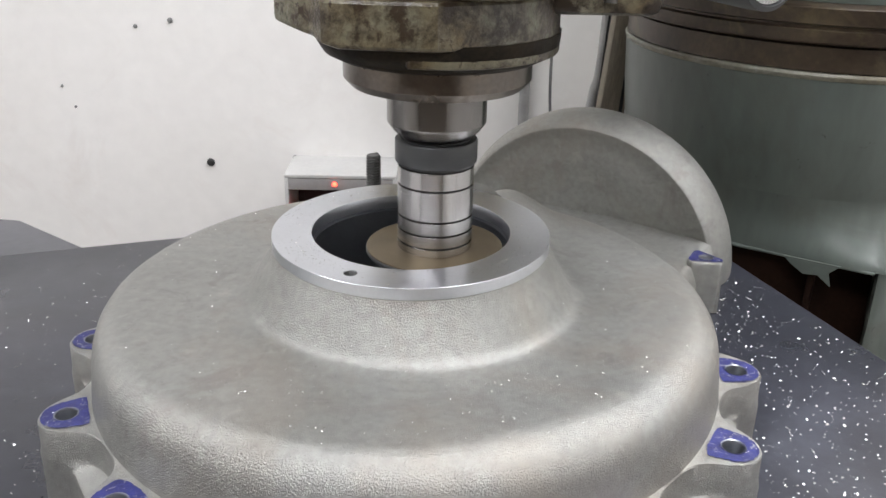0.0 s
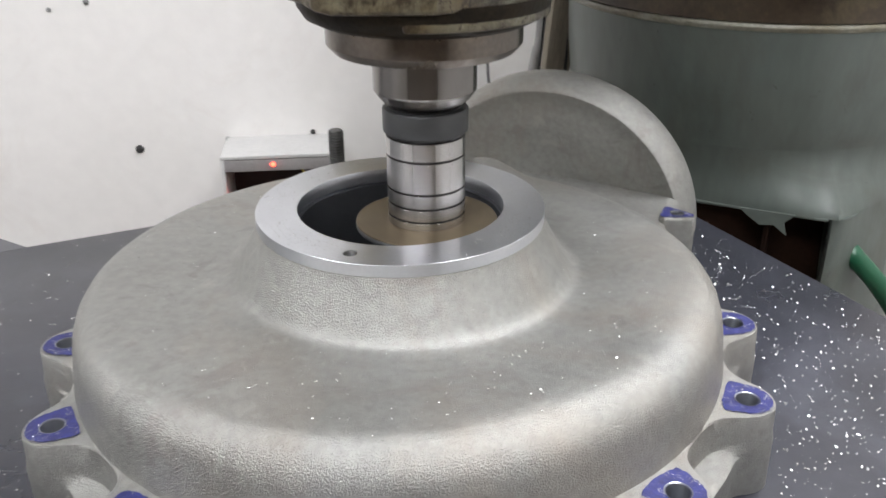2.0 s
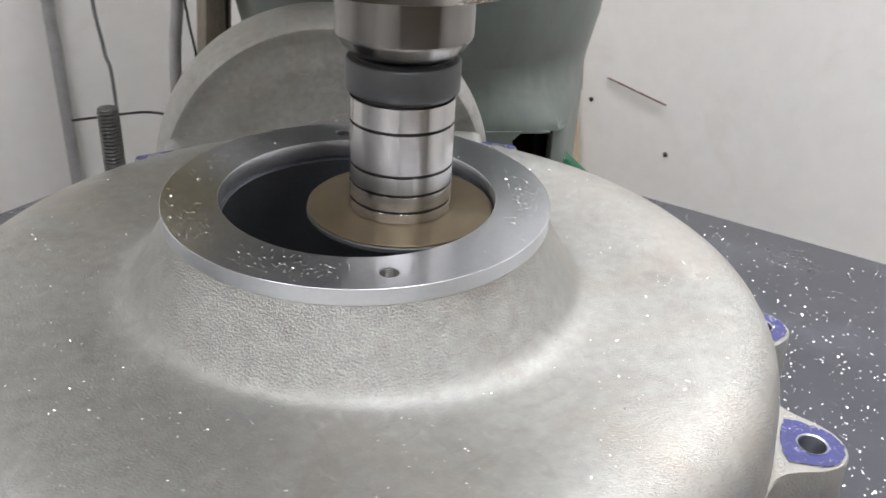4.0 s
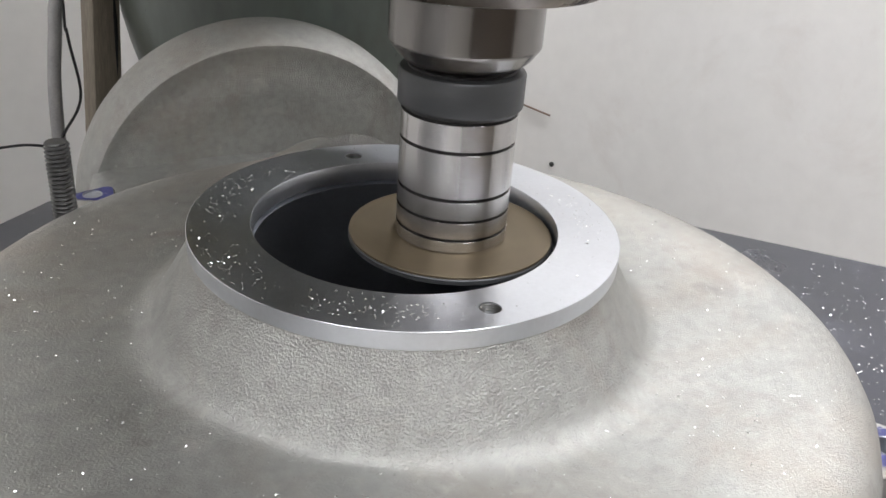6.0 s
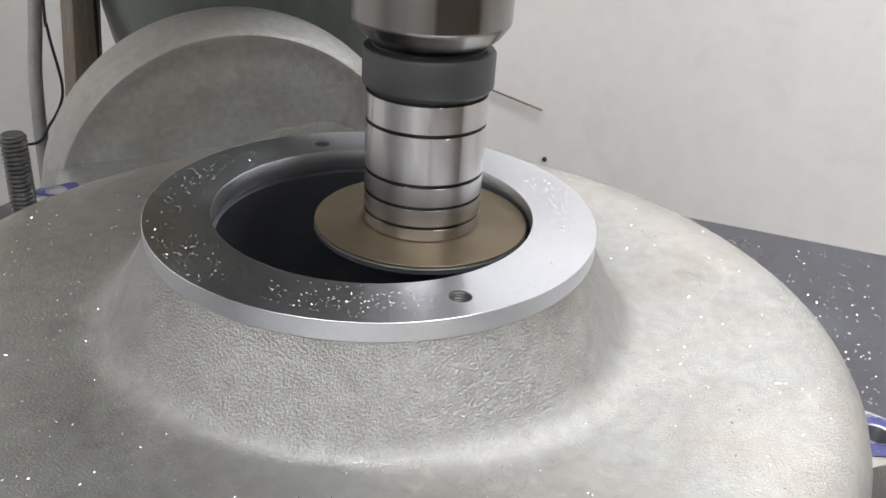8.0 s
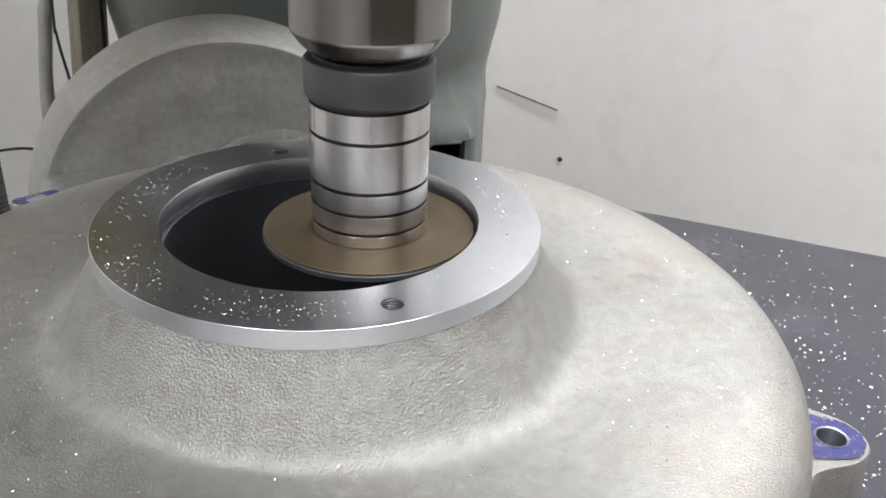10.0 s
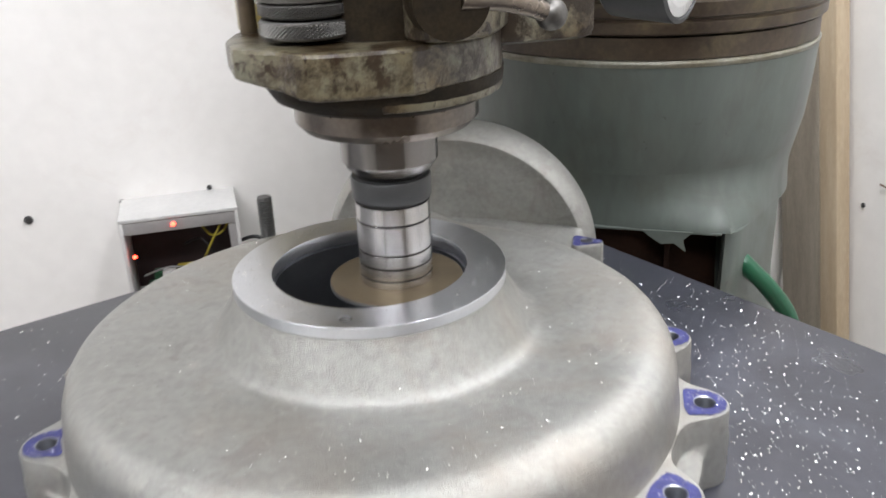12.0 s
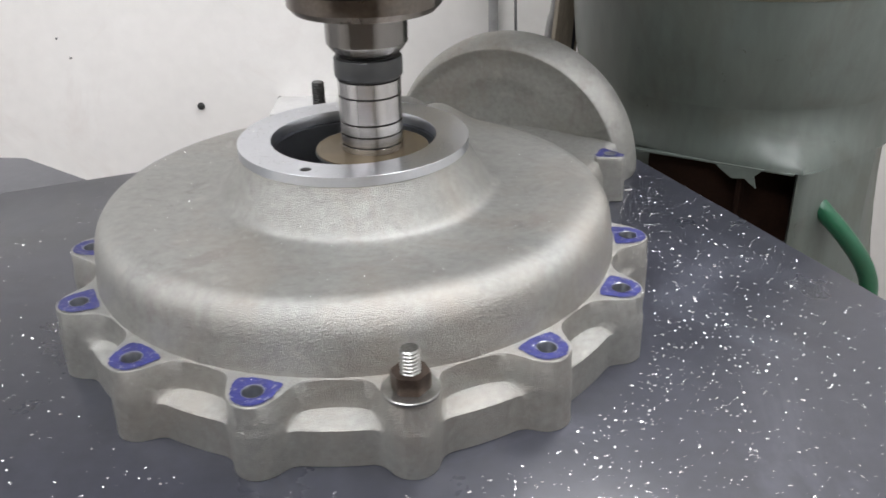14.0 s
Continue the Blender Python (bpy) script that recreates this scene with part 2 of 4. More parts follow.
def thing(name, label, category, x=0, y=0, z=0, group="", kind=""):
    ob = new(name)
    ob.empty_display_size = 0.02
    ob.matrix_world = pose(x, y, z)
    return tagged(ob, label, category, group, kind)


def lathe(profile, segs=96, x=0, y=0, closed=False):
    """Turns (radius, height) pairs about the upright line through x, y."""
    bm = bmesh.new()
    rings = []
    for r, z in profile:
        if r < 1e-6:
            rings.append([bm.verts.new((x, y, z))])
        else:
            rings.append([bm.verts.new((x + r * math.cos(2 * math.pi * k / segs), y + r * math.sin(2 * math.pi * k / segs), z)) for k in range(segs)])
    pairs = list(zip(rings, rings[1:])) + ([(rings[-1], rings[0])] if closed else [])
    for a, b in pairs:
        for k in range(segs):
            j = (k + 1) % segs
            if len(a) == 1 and len(b) == 1:
                break
            if len(a) == 1:
                bm.faces.new((a[0], b[j], b[k]))
            elif len(b) == 1:
                bm.faces.new((a[k], a[j], b[0]))
            else:
                bm.faces.new((a[k], a[j], b[j], b[k]))
    return bm


def ring(r0, r1, z0, z1, c=0.0006, segs=96, x=0, y=0):
    """A chamfered ring or disc."""
    if r0 <= 0:
        return lathe([(0, z0), (r1 - c, z0), (r1, z0 + c), (r1, z1 - c), (r1 - c, z1), (0, z1)], segs, x, y)
    return lathe([(r0, z0), (r1 - c, z0), (r1, z0 + c), (r1, z1 - c), (r1 - c, z1), (r0, z1)], segs, x, y, True)


def box(sx, sy, sz, x=0, y=0, z=0, bevel=0.002, m=None, segs=2):
    bm = bmesh.new()
    bmesh.ops.create_cube(bm, size=1, matrix=Matrix.Diagonal((sx, sy, sz, 1)))
    if bevel:
        bmesh.ops.bevel(bm, geom=bm.edges[:], offset=bevel, segments=segs, affect="EDGES", profile=0.5)
    bmesh.ops.transform(bm, matrix=Matrix.Translation((x, y, z)) @ (m or Matrix()), verts=bm.verts)
    return bm


def prism(points, z0, z1, bevel=0.0, segs=3):
    """An upright prism on a plan outline."""
    bm = bmesh.new()
    lo = [bm.verts.new((x, y, z0)) for x, y in points]
    hi = [bm.verts.new((x, y, z1)) for x, y in points]
    n = len(points)
    bm.faces.new(lo[::-1])
    bm.faces.new(hi)
    for k in range(n):
        bm.faces.new((lo[k], lo[(k + 1) % n], hi[(k + 1) % n], hi[k]))
    if bevel:
        bm.normal_update()
        ed = [e for e in bm.edges if len(e.link_faces) == 2 and e.calc_face_angle(0) > radians(35)]
        bmesh.ops.bevel(bm, geom=ed, offset=bevel, segments=segs, affect="EDGES", profile=0.5)
    return bm


def tube(points, r, segs=10, steps=8):
    """A round bar or cable along a smooth curve through the points."""
    P = [Vector(p) for p in points]
    line = []
    for i in range(len(P) - 1):
        a, b, c, d = P[max(i - 1, 0)], P[i], P[i + 1], P[min(i + 2, len(P) - 1)]
        for s in range(steps):
            t = s / steps
            line.append(0.5 * (2 * b + (c - a) * t + (2 * a - 5 * b + 4 * c - d) * t * t + (3 * b - a - 3 * c + d) * t ** 3))
    line.append(P[-1])
    bm = bmesh.new()
    rings = []
    up = Vector((0.31, 0.2, 0.93)).normalized()
    for i, p in enumerate(line):
        d = (line[min(i + 1, len(line) - 1)] - line[max(i - 1, 0)]).normalized()
        s = d.cross(up)
        s = (s if s.length > 0.05 else d.cross(Vector((1, 0, 0)))).normalized()
        q = s.cross(d)
        rings.append([bm.verts.new(p + r * (math.cos(2 * math.pi * k / segs) * s + math.sin(2 * math.pi * k / segs) * q)) for k in range(segs)])
    for a, b in zip(rings, rings[1:]):
        for k in range(segs):
            bm.faces.new((a[k], a[(k + 1) % segs], b[(k + 1) % segs], b[k]))
    bm.faces.new(rings[0][::-1])
    bm.faces.new(rings[-1])
    return bm


def thread(r, z0, z1, pitch, depth, x=0, y=0, segs=28):
    """A screw thread: a helical ridge on a bar, with a chamfered top."""
    bm = bmesh.new()
    n = int((z1 - z0) / pitch * 6)
    rings = []
    for i in range(n + 1):
        z = z0 + (z1 - z0) * i / n
        row = []
        for k in range(segs):
            ph = (z / pitch - k / segs) % 1
            rr = r - depth * abs(2 * ph - 1)
            rr = min(rr, r - max(0.0, z - (z1 - 0.0015)) * 0.9)
            a = 2 * math.pi * k / segs
            row.append(bm.verts.new((x + rr * math.cos(a), y + rr * math.sin(a), z)))
        rings.append(row)
    for a, b in zip(rings, rings[1:]):
        for k in range(segs):
            bm.faces.new((a[k], a[(k + 1) % segs], b[(k + 1) % segs], b[k]))
    bm.faces.new(rings[-1])
    bm.faces.new(rings[0][::-1])
    return bm


def hexnut(af, z0, z1, hole, x=0, y=0, turn=0.0):
    """A six-sided nut with chamfered corners."""
    bm = bmesh.new()
    R, c = af / math.sqrt(3), 0.0014
    rows = []
    for z, k in ((z0, 0.94), (z0 + c, 1), (z1 - c, 1), (z1, 0.93)):
        row = []
        for i in range(48):
            a = 2 * math.pi * i / 48
            h = (af / 2) / math.cos((a + math.pi / 6) % (math.pi / 3) - math.pi / 6)
            h = h if k == 1 else min(h, R * k)
            row.append(bm.verts.new((x + h * math.cos(a + turn), y + h * math.sin(a + turn), z)))
        rows.append(row)
    for a, b in zip(rows, rows[1:]):
        for i in range(48):
            bm.faces.new((a[i], a[(i + 1) % 48], b[(i + 1) % 48], b[i]))
    for row, flip in ((rows[0], True), (rows[-1], False)):
        inner = [bm.verts.new((x + hole * math.cos(2 * math.pi * i / 48 + turn), y + hole * math.sin(2 * math.pi * i / 48 + turn), row[0].co.z)) for i in range(48)]
        for i in range(48):
            bm.faces.new((row[i], row[(i + 1) % 48], inner[(i + 1) % 48], inner[i]))
    return bm


# ---- the room ----
FLOOR_Z = -0.95


def slab(name, sx, sy, sz, x, y, z, material, label, category):
    return tagged(part(name, box(sx, sy, sz, x, y, z, 0), material), label, category, kind="structure")


slab("floor", 4.6, 4.6, 0.1, -0.3, -0.4, FLOOR_Z - 0.05, FLOOR, "grey concrete workshop floor", "floor")
# Unseen; dark so that upward-facing metal reflects little light.
slab("ceiling", 4.6, 4.6, 0.1, -0.3, -0.4, 1.80, CEIL, "plain grey workshop ceiling", "ceiling")
slab("wall_back", 4.6, 0.12, 2.7, -0.3, 1.115, 0.4, WALL, "white painted workshop wall with small marks", "wall")
slab("wall_right", 0.12, 3.8, 2.7, 1.16, -0.85, 0.4, WALL, "white painted workshop wall with a nail", "wall")
# Unseen walls that close the room, toned to shape the metal's reflections.
slab("wall_left", 0.12, 3.8, 2.7, -2.5, -0.85, 0.4, WALL, "unseen white wall, there to brighten reflections", "wall")
slab("wall_front", 4.6, 0.12, 2.7, -0.3, -2.7, 0.4, DULL, "unseen dull brown wall, there to dim and tint reflections", "wall")

for x, y, z, sx, sy, p in TUBES:
    t = thing("ceiling_light", "white tube light fixed to the ceiling", "lamp", x, y, z, group="ceiling tube lights")
    part("housing", box(sx + 0.06, sy + 0.04, 0.06, 0, 0, 0.02, 0.004), BOXP, t)
    part("diffuser", box(sx, sy, 0.03, 0, 0, -0.028, 0.004), TUBE, t)

# ---- the turning plate and what lies on it ----
TURN = radians(18.4)
U, V = Vector((math.cos(TURN), math.sin(TURN), 0)), Vector((-math.sin(TURN), math.cos(TURN), 0))
HALF, EAST = 0.336, 0.3465


def on_plate(u, v, z=0.0):
    return U * u + V * v + Vector((0, 0, z))


plate = thing("fixture_plate", "square dark steel plate on a rotary table, strewn with chips", "plate")
c = [on_plate(a, b * HALF) for a, b in ((-HALF, -1), (EAST, -1), (EAST, 1), (-HALF, 1))]
part("plate_top", prism([(p.x, p.y) for p in c], -0.026, 0.0, 0.0012, 2), PLATE, plate)
part("rotary_base", lathe([(0, -0.12), (0.19, -0.12), (0.2, -0.11), (0.2, -0.035), (0.19, -0.0265), (0, -0.0265)], 96), RUST, plate, "round dark rotary table base")

# casting: a dome on a ring of bosses
BC = Vector((0.0004, -0.0082))
DC = Vector((-0.0007, -0.0011))
PADZ = 0.0487
PADS = [(354.8, 0.1948), (330.9, 0.1938), (304.4, 0.1926), (278.4, 0.1952), (252.9, 0.1944), (227.8, 0.1954), (202.5, 0.1958), (178.0, 0.1952), (153.0, 0.1952), (127.5, 0.1952), (101.5, 0.1952)]
PADW = [(BC.x + r * math.cos(radians(a)), BC.y + r * math.sin(radians(a))) for a, r in PADS]
PADP = [(x - DC.x, y - DC.y) for x, y in PADW]
HOLE = 0.0056


def smin(a, b, k):
    h = max(k - abs(a - b), 0.0) / k
    return min(a, b) - h * h * k * 0.25


def outline(th, wall, k, boss=0.0142):
    """Radius of the flange outline in the direction th: the wall joined to the bosses by soft fillets."""
    lo, hi = wall - 0.002, 0.235
    near = [Vector(p) for p in PADP if abs((math.degrees(th - math.atan2(p[1], p[0])) + 180) % 360 - 180) < 16]
    if not near:
        return wall
    for _ in range(22):
        r = (lo + hi) / 2
        p = Vector((r * math.cos(th), r * math.sin(th)))
        d = r - wall
        for b in near:
            d = smin(d, (p - b).length - boss, k)
        lo, hi = (r, hi) if d < 0 else (lo, r)
    return (lo + hi) / 2


WALL_R = 0.1846
DOME = [(0.0804, 0.1190, 0), (0.0812, 0.1165, 0), (0.0838, 0.1115, 0), (0.0866, 0.1065, 0), (0.0893, 0.1017, 0), (0.0917, 0.0976, 0.05), (0.0938, 0.0943, 0.1),
        (0.0960, 0.0917, 0.2), (0.0986, 0.0900, 0.35), (0.1022, 0.0889, 0.5), (0.107, 0.0885, 0.6), (0.113, 0.0884, 0.7), (0.119, 0.0884, 0.8), (0.125, 0.0886, 0.9), (0.131, 0.0888, 1), (0.137, 0.0890, 1), (0.143, 0.0892, 1),
        (0.149, 0.0894, 1), (0.155, 0.0896, 1), (0.1605, 0.0894, 1), (0.1665, 0.0887, 1),
        (0.1720, 0.0869, 1), (0.1763, 0.0838, 1), (0.1792, 0.0796, 1), (0.1810, 0.0746, 1), (0.1820, 0.0692, 1), (0.1827, 0.0635, 1), (0.1835, 0.0568, 1), (0.1845, 0.0489, 1)]


def crest(r, a):
    """Height added by the rounded hump that runs from the neck towards the bell."""
    side = r * math.sin(a - radians(60.5))
    if math.cos(a - radians(60.5)) < 0 or r < 0.082:
        return 0.0
    along = 0.1165 - (r - 0.082) * 0.15
    fade = min(1.0, max(0.0, (0.172 - r) / 0.032))
    flat = 0.0884 + max(0.0, 0.1010 - r) * 0.55
    return max(0.0, along - flat) * fade * fade * (3 - 2 * fade) * math.exp(-(side / 0.032) ** 2)


def casting():
    bm = bmesh.new()
    n = 840
    rows = []
    for r, z, w in [(0.0735, 0.1190, 0)] + DOME:
        row = []
        for i in range(n):
            a = 2 * math.pi * i / n
            row.append((DC.x * w + r * math.cos(a), DC.y * w + r * math.sin(a), z + crest(r, a)))
        rows.append(row)
    up = [outline(2 * math.pi * i / n, WALL_R + 0.0003, 0.030) for i in range(n)]
    low = [max(up[i] + 0.0014, outline(2 * math.pi * i / n, 0.1965 - 0.0045 * math.sin(2 * math.pi * i / n), 0.010, 0.0150)) for i in range(n)]

    def add(rad, z):
        rows.append([(DC.x + rad[i] * math.cos(2 * math.pi * i / n), DC.y + rad[i] * math.sin(2 * math.pi * i / n), z) for i in range(n)])

    add([u - 0.0006 for u in up], PADZ)
    add(up, PADZ - 0.0008)
    add([u + 0.0004 for u in up], 0.0335)
    add([u + 0.0012 for u in up], 0.0300)
    add([min(u + 0.0030, lo) for u, lo in zip(up, low)], 0.0286)
    add([max(lo - 0.0016, min(u + 0.003, lo)) for u, lo in zip(up, low)], 0.0262)
    add(low, 0.0248)
    add(low, 0.009)
    add([lo + 0.0003 for lo in low], 0.0004)
    add([lo - 0.012 for lo in low], 0.0002)
    vs = [[bm.verts.new(p) for p in row] for row in rows]
    for a, b in zip(vs, vs[1:]):
        for i in range(n):
            j = (i + 1) % n
            bm.faces.new((a[i], b[i], b[j], a[j]))
    bmesh.ops.recalc_face_normals(bm, faces=bm.faces)
    return bm


housing = thing("gearbox_housing", "sand-cast aluminium gearbox housing with a machined bore, clamped to the plate", "gearbox housing")


def drilled(ob, holes, sharp):
    """Cuts upright round holes (x, y, z0, z1, r) through a part."""
    bm = bmesh.new()
    for x, y, z0, z1, r in holes:
        bmesh.ops.create_cone(bm, cap_ends=True, segments=28, radius1=r, radius2=r, depth=z1 - z0, matrix=Matrix.Translation((x, y, (z0 + z1) / 2)))
    cutter = new("cutter", mesh_of(bm))
    md = ob.modifiers.new("cut", "BOOLEAN")
    md.object, md.operation, md.solver = cutter, "DIFFERENCE", "EXACT"
    bpy.context.view_layer.update()
    me = bpy.data.meshes.new_from_object(ob.evaluated_get(bpy.context.evaluated_depsgraph_get()))
    ob.modifiers.clear()
    ob.data = me
    me.polygons.foreach_set("use_smooth", [True] * len(me.polygons))
    me.set_sharp_from_angle(angle=radians(sharp))
    bpy.data.objects.remove(cutter)


dome = part("dome", casting(), CAST, housing, "grainy grey cast dome with bosses round its foot", 32)
drilled(dome, [(x + DC.x, y + DC.y, 0.012, 0.055, HOLE) for x, y in PADP], 32)
rim = part("machined_rim", lathe([(0.0577, 0.1205), (0.0577, 0.1253), (0.0579, 0.1257), (0.08062, 0.1257), (0.0808, 0.12555), (0.0808, 0.1192), (0.0804, 0.1188), (0.0600, 0.1188)], 160, closed=True), MACH, housing, "bright turned rim", 30)
TAPS = ((-0.0297, -0.0633), (0.0315, 0.0600))
drilled(rim, [(x, y, 0.1150, 0.1290, 0.0037) for x, y in TAPS], 30)
part("bore", lathe([(0.0600, 0.1165), (0.0588, 0.1172), (0.0588, 0.1184), (0.0577, 0.1186), (0.0577, 0.1205)], 160), MACH, housing, sharp=20)
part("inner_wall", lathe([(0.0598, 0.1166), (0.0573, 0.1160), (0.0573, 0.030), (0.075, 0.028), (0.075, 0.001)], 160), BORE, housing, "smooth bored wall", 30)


# Aluminium threads given the dark steel colour as the shade inside the holes.
for hx, hy in TAPS:
    bm = lathe([(0.0037 - (0.0005 if k % 2 else 0.0), 0.1252 - 0.00045 * k) for k in range(14)] + [(0, 0.1190)], 28, hx, hy)
    part("tapped_hole", bm, RODD, housing, "threaded hole in the rim", 10)

for (a, _), (px, py) in zip(PADS, PADW):
    th = radians(a)
    # painted face: rounded triangle round the hole
    bm = bmesh.new()
    inner, outer = [], []
    discs = ((0.0, 0.0, 0.0127), (-0.0085, 0.0115, 0.0025), (-0.0085, -0.0115, 0.0025))
    for i in range(64):
        b = 2 * math.pi * i / 64
        r = 9.0
        for j in range(72):
            e = 2 * math.pi * j / 72
            h = max(u * math.cos(e) + v * math.sin(e) + q for u, v, q in discs)
            f = math.cos(e - b)
            if f > 0.05:
                r = min(r, h / f)
        r += random.uniform(-0.0005, 0.0005)
        d = Vector((math.cos(b + th), math.sin(b + th)))
        lim = math.hypot(px + r * d.x - DC.x, py + r * d.y - DC.y) - WALL_R - 0.0018
        if lim < 0:
            r = max(HOLE + 0.0012, r + lim * 1.05)
        outer.append(bm.verts.new((px + r * d.x, py + r * d.y, PADZ + 0.0006)))
        inner.append(bm.verts.new((px + HOLE * d.x, py + HOLE * d.y, PADZ + 0.0005)))
    for i in range(64):
        bm.faces.new((outer[i], outer[(i + 1) % 64], inner[(i + 1) % 64], inner[i]))
    pad = part("painted_pad", bm, BLUE, housing, "blue-painted boss face")
    part("bolt_hole", lathe([(HOLE + 0.0009, PADZ + 0.0008), (HOLE + 0.0002, PADZ + 0.0006), (HOLE - 0.0002, PADZ - 0.0002), (HOLE - 0.0002, 0.0125), (0, 0.0125)], 32, px, py), BORE, pad, "drilled hole")

# upright round end of the housing behind the dome
O2, U2, N2 = Vector((0.1387, 0.2445, 0)), Vector((0.8747, -0.4846, 0)), Vector((-0.4846, -0.8747, 0))


def bell():
    """An upright half disc with a rounded rim and a dished face, standing on the plate."""
    bm = bmesh.new()
    zc, R, n = 0.0011, 0.129, 96
    shape = [Vector((1, 0))] + [Vector((math.cos(math.pi * i / n), math.sin(math.pi * i / n))) for i in range(n + 1)] + [Vector((-1, 0))]
    rows = []
    face = ((0.04, -0.0120), (0.22, -0.0119), (0.36, -0.0113), (0.46, -0.0103), (0.53, -0.0090), (0.585, -0.0077), (0.63, -0.0064), (0.67, -0.0053), (0.705, -0.0046), (0.74, -0.0042), (0.78, -0.0041), (0.82, -0.0037), (0.855, -0.0029), (0.877, -0.0021),
            (0.895, -0.0012), (0.912, -0.0004), (0.926, -0.0002), (0.940, -0.0016), (0.954, -0.0046), (0.968, -0.0086), (0.980, -0.0130), (0.990, -0.0175), (0.997, -0.0215), (1.0, -0.026), (1.0, -0.040), (0.985, -0.045), (0.95, -0.048), (0.6, -0.052))
    for k, d in face:
        row = []
        for i, s in enumerate(shape):
            v = Vector((s.x * k * R, 0.0006 if i in (0, len(shape) - 1) else zc + s.y * k * R))
            p = O2 + U2 * v.x + N2 * d
            row.append(bm.verts.new((p.x, p.y, v.y)))
        rows.append(row)
    for a, b in zip(rows, rows[1:]):
        for i in range(len(shape) - 1):
            bm.faces.new((a[i], a[i + 1], b[i + 1], b[i]))
    bm.faces.new(rows[0][::-1])
    bm.faces.new(rows[-1])
    return bm


part("bell_end", bell(), CAST, housing, "upright rounded bell of the casting", 40)


def saddle():
    """The casting between dome and bell, rising to the bell in a soft hollow."""
    bm = bmesh.new()
    rows = []
    for i in range(31):
        s = i / 30
        d = -0.030 + 0.205 * s
        w = 0.1215 - 0.008 * s
        row = []
        for k in range(49):
            x = -1 + k / 24
            rise = max(0.0, 1 - s / 0.30) ** 2
            top = 0.040 + 0.006 * rise
            lim = 0.0050 + 0.118 * math.sqrt(max(0.0, 1 - x * x * 0.97))
            z = min(top, lim)
            p = O2 + U2 * (x * w) + N2 * d
            row.append(bm.verts.new((p.x, p.y, z)))
        lo = [O2 + U2 * (-w) + N2 * d, O2 + U2 * w + N2 * d]
        row = [bm.verts.new((lo[0].x, lo[0].y, 0.0006))] + row + [bm.verts.new((lo[1].x, lo[1].y, 0.0006))]
        rows.append(row)
    for a, b in zip(rows, rows[1:]):
        for k in range(len(a) - 1):
            bm.faces.new((a[k], a[k + 1], b[k + 1], b[k]))
    bmesh.ops.smooth_vert(bm, verts=[v for v in bm.verts if v.co.z > 0.03], factor=0.5, use_axis_x=False, use_axis_y=False, use_axis_z=True)
    return bm


part("saddle", saddle(), CAST, housing, sharp=60)
for px, py, z in ((0.2262, 0.1532, 0.0438), (0.0109, 0.254, 0.0485)):
    at = Vector((px, py, 0))
    out = U2 if px > 0.1 else -U2
    # rounded triangular boss, its tip away from the bell's middle
    corners = [at + out * 0.0095, at - out * 0.008 + N2 * 0.0075, at - out * 0.008 - N2 * 0.0075]

    def ringline(grow):
        line = []
        for i in range(48):
            e = Vector((math.cos(2 * math.pi * i / 48), math.sin(2 * math.pi * i / 48), 0))
            far = max(corners, key=lambda c: c.dot(e))
            line.append((far + e * grow))
        return line

    bm = bmesh.new()
    rows = [[bm.verts.new((p.x, p.y, h)) for p in ringline(g)] for g, h in ((0.0052, 0.0006), (0.0048, z - 0.004), (0.0043, z - 0.0006), (0.0037, z))]
    for a, b in zip(rows, rows[1:]):
        for i in range(48):
            bm.faces.new((a[i], a[(i + 1) % 48], b[(i + 1) % 48], b[i]))
    bm.faces.new(rows[-1])
    part("boss", bm, CAST, housing)
    bm = bmesh.new()
    edge = [bm.verts.new((p.x, p.y, z + 0.0006)) for p in ringline(0.0036)]
    hole = [bm.verts.new((px + HOLE * math.cos(2 * math.pi * i / 48), py + HOLE * math.sin(2 * math.pi * i / 48), z + 0.0007)) for i in range(48)]
    for i in range(48):
        bm.faces.new((edge[i], edge[(i + 1) % 48], hole[(i + 1) % 48], hole[i]))
    pad = part("painted_pad", bm, BLUE, housing, "blue-painted boss face")
    part("bolt_hole", lathe([(HOLE + 0.0002, z + 0.0009), (HOLE - 0.0004, z + 0.0009), (HOLE - 0.0006, z + 0.0003), (0, z + 0.0002)], 24, px, py), BORE, pad)

# clamp studs through two bosses
ST = PADW[3]
s1 = thing("clamp_stud", "short bright threaded stud with a brown hexagon nut, clamping the housing", "stud")
part("washer", ring(0.0062, 0.0165, PADZ + 0.0006, PADZ + 0.0030, 0.0005, 48, *ST), STUD, s1)
part("nut", hexnut(0.0195, PADZ + 0.0030, PADZ + 0.0135, 0.006, *ST, 0.35), HEX, s1, "brown hexagon nut")
part("threaded_rod", thread(0.0060, PADZ + 0.001, 0.0765, 0.0022, 0.0014, *ST), STUD, s1, sharp=12)
s2 = thing("clamp_stud", "tall dark threaded stud standing through a boss behind the dome", "stud")
RS = (-0.0365, 0.1935)
part("washer", ring(0.0062, 0.0155, PADZ + 0.0006, PADZ + 0.0030, 0.0005, 48, *RS), RODD, s2)
part("nut", hexnut(0.0195, PADZ + 0.0030, PADZ + 0.0135, 0.006, *RS, 0.1), HEX, s2)
part("threaded_rod", thread(0.0062, PADZ + 0.001, 0.1105, 0.0022, 0.0014, *RS), RODD, s2, sharp=12)

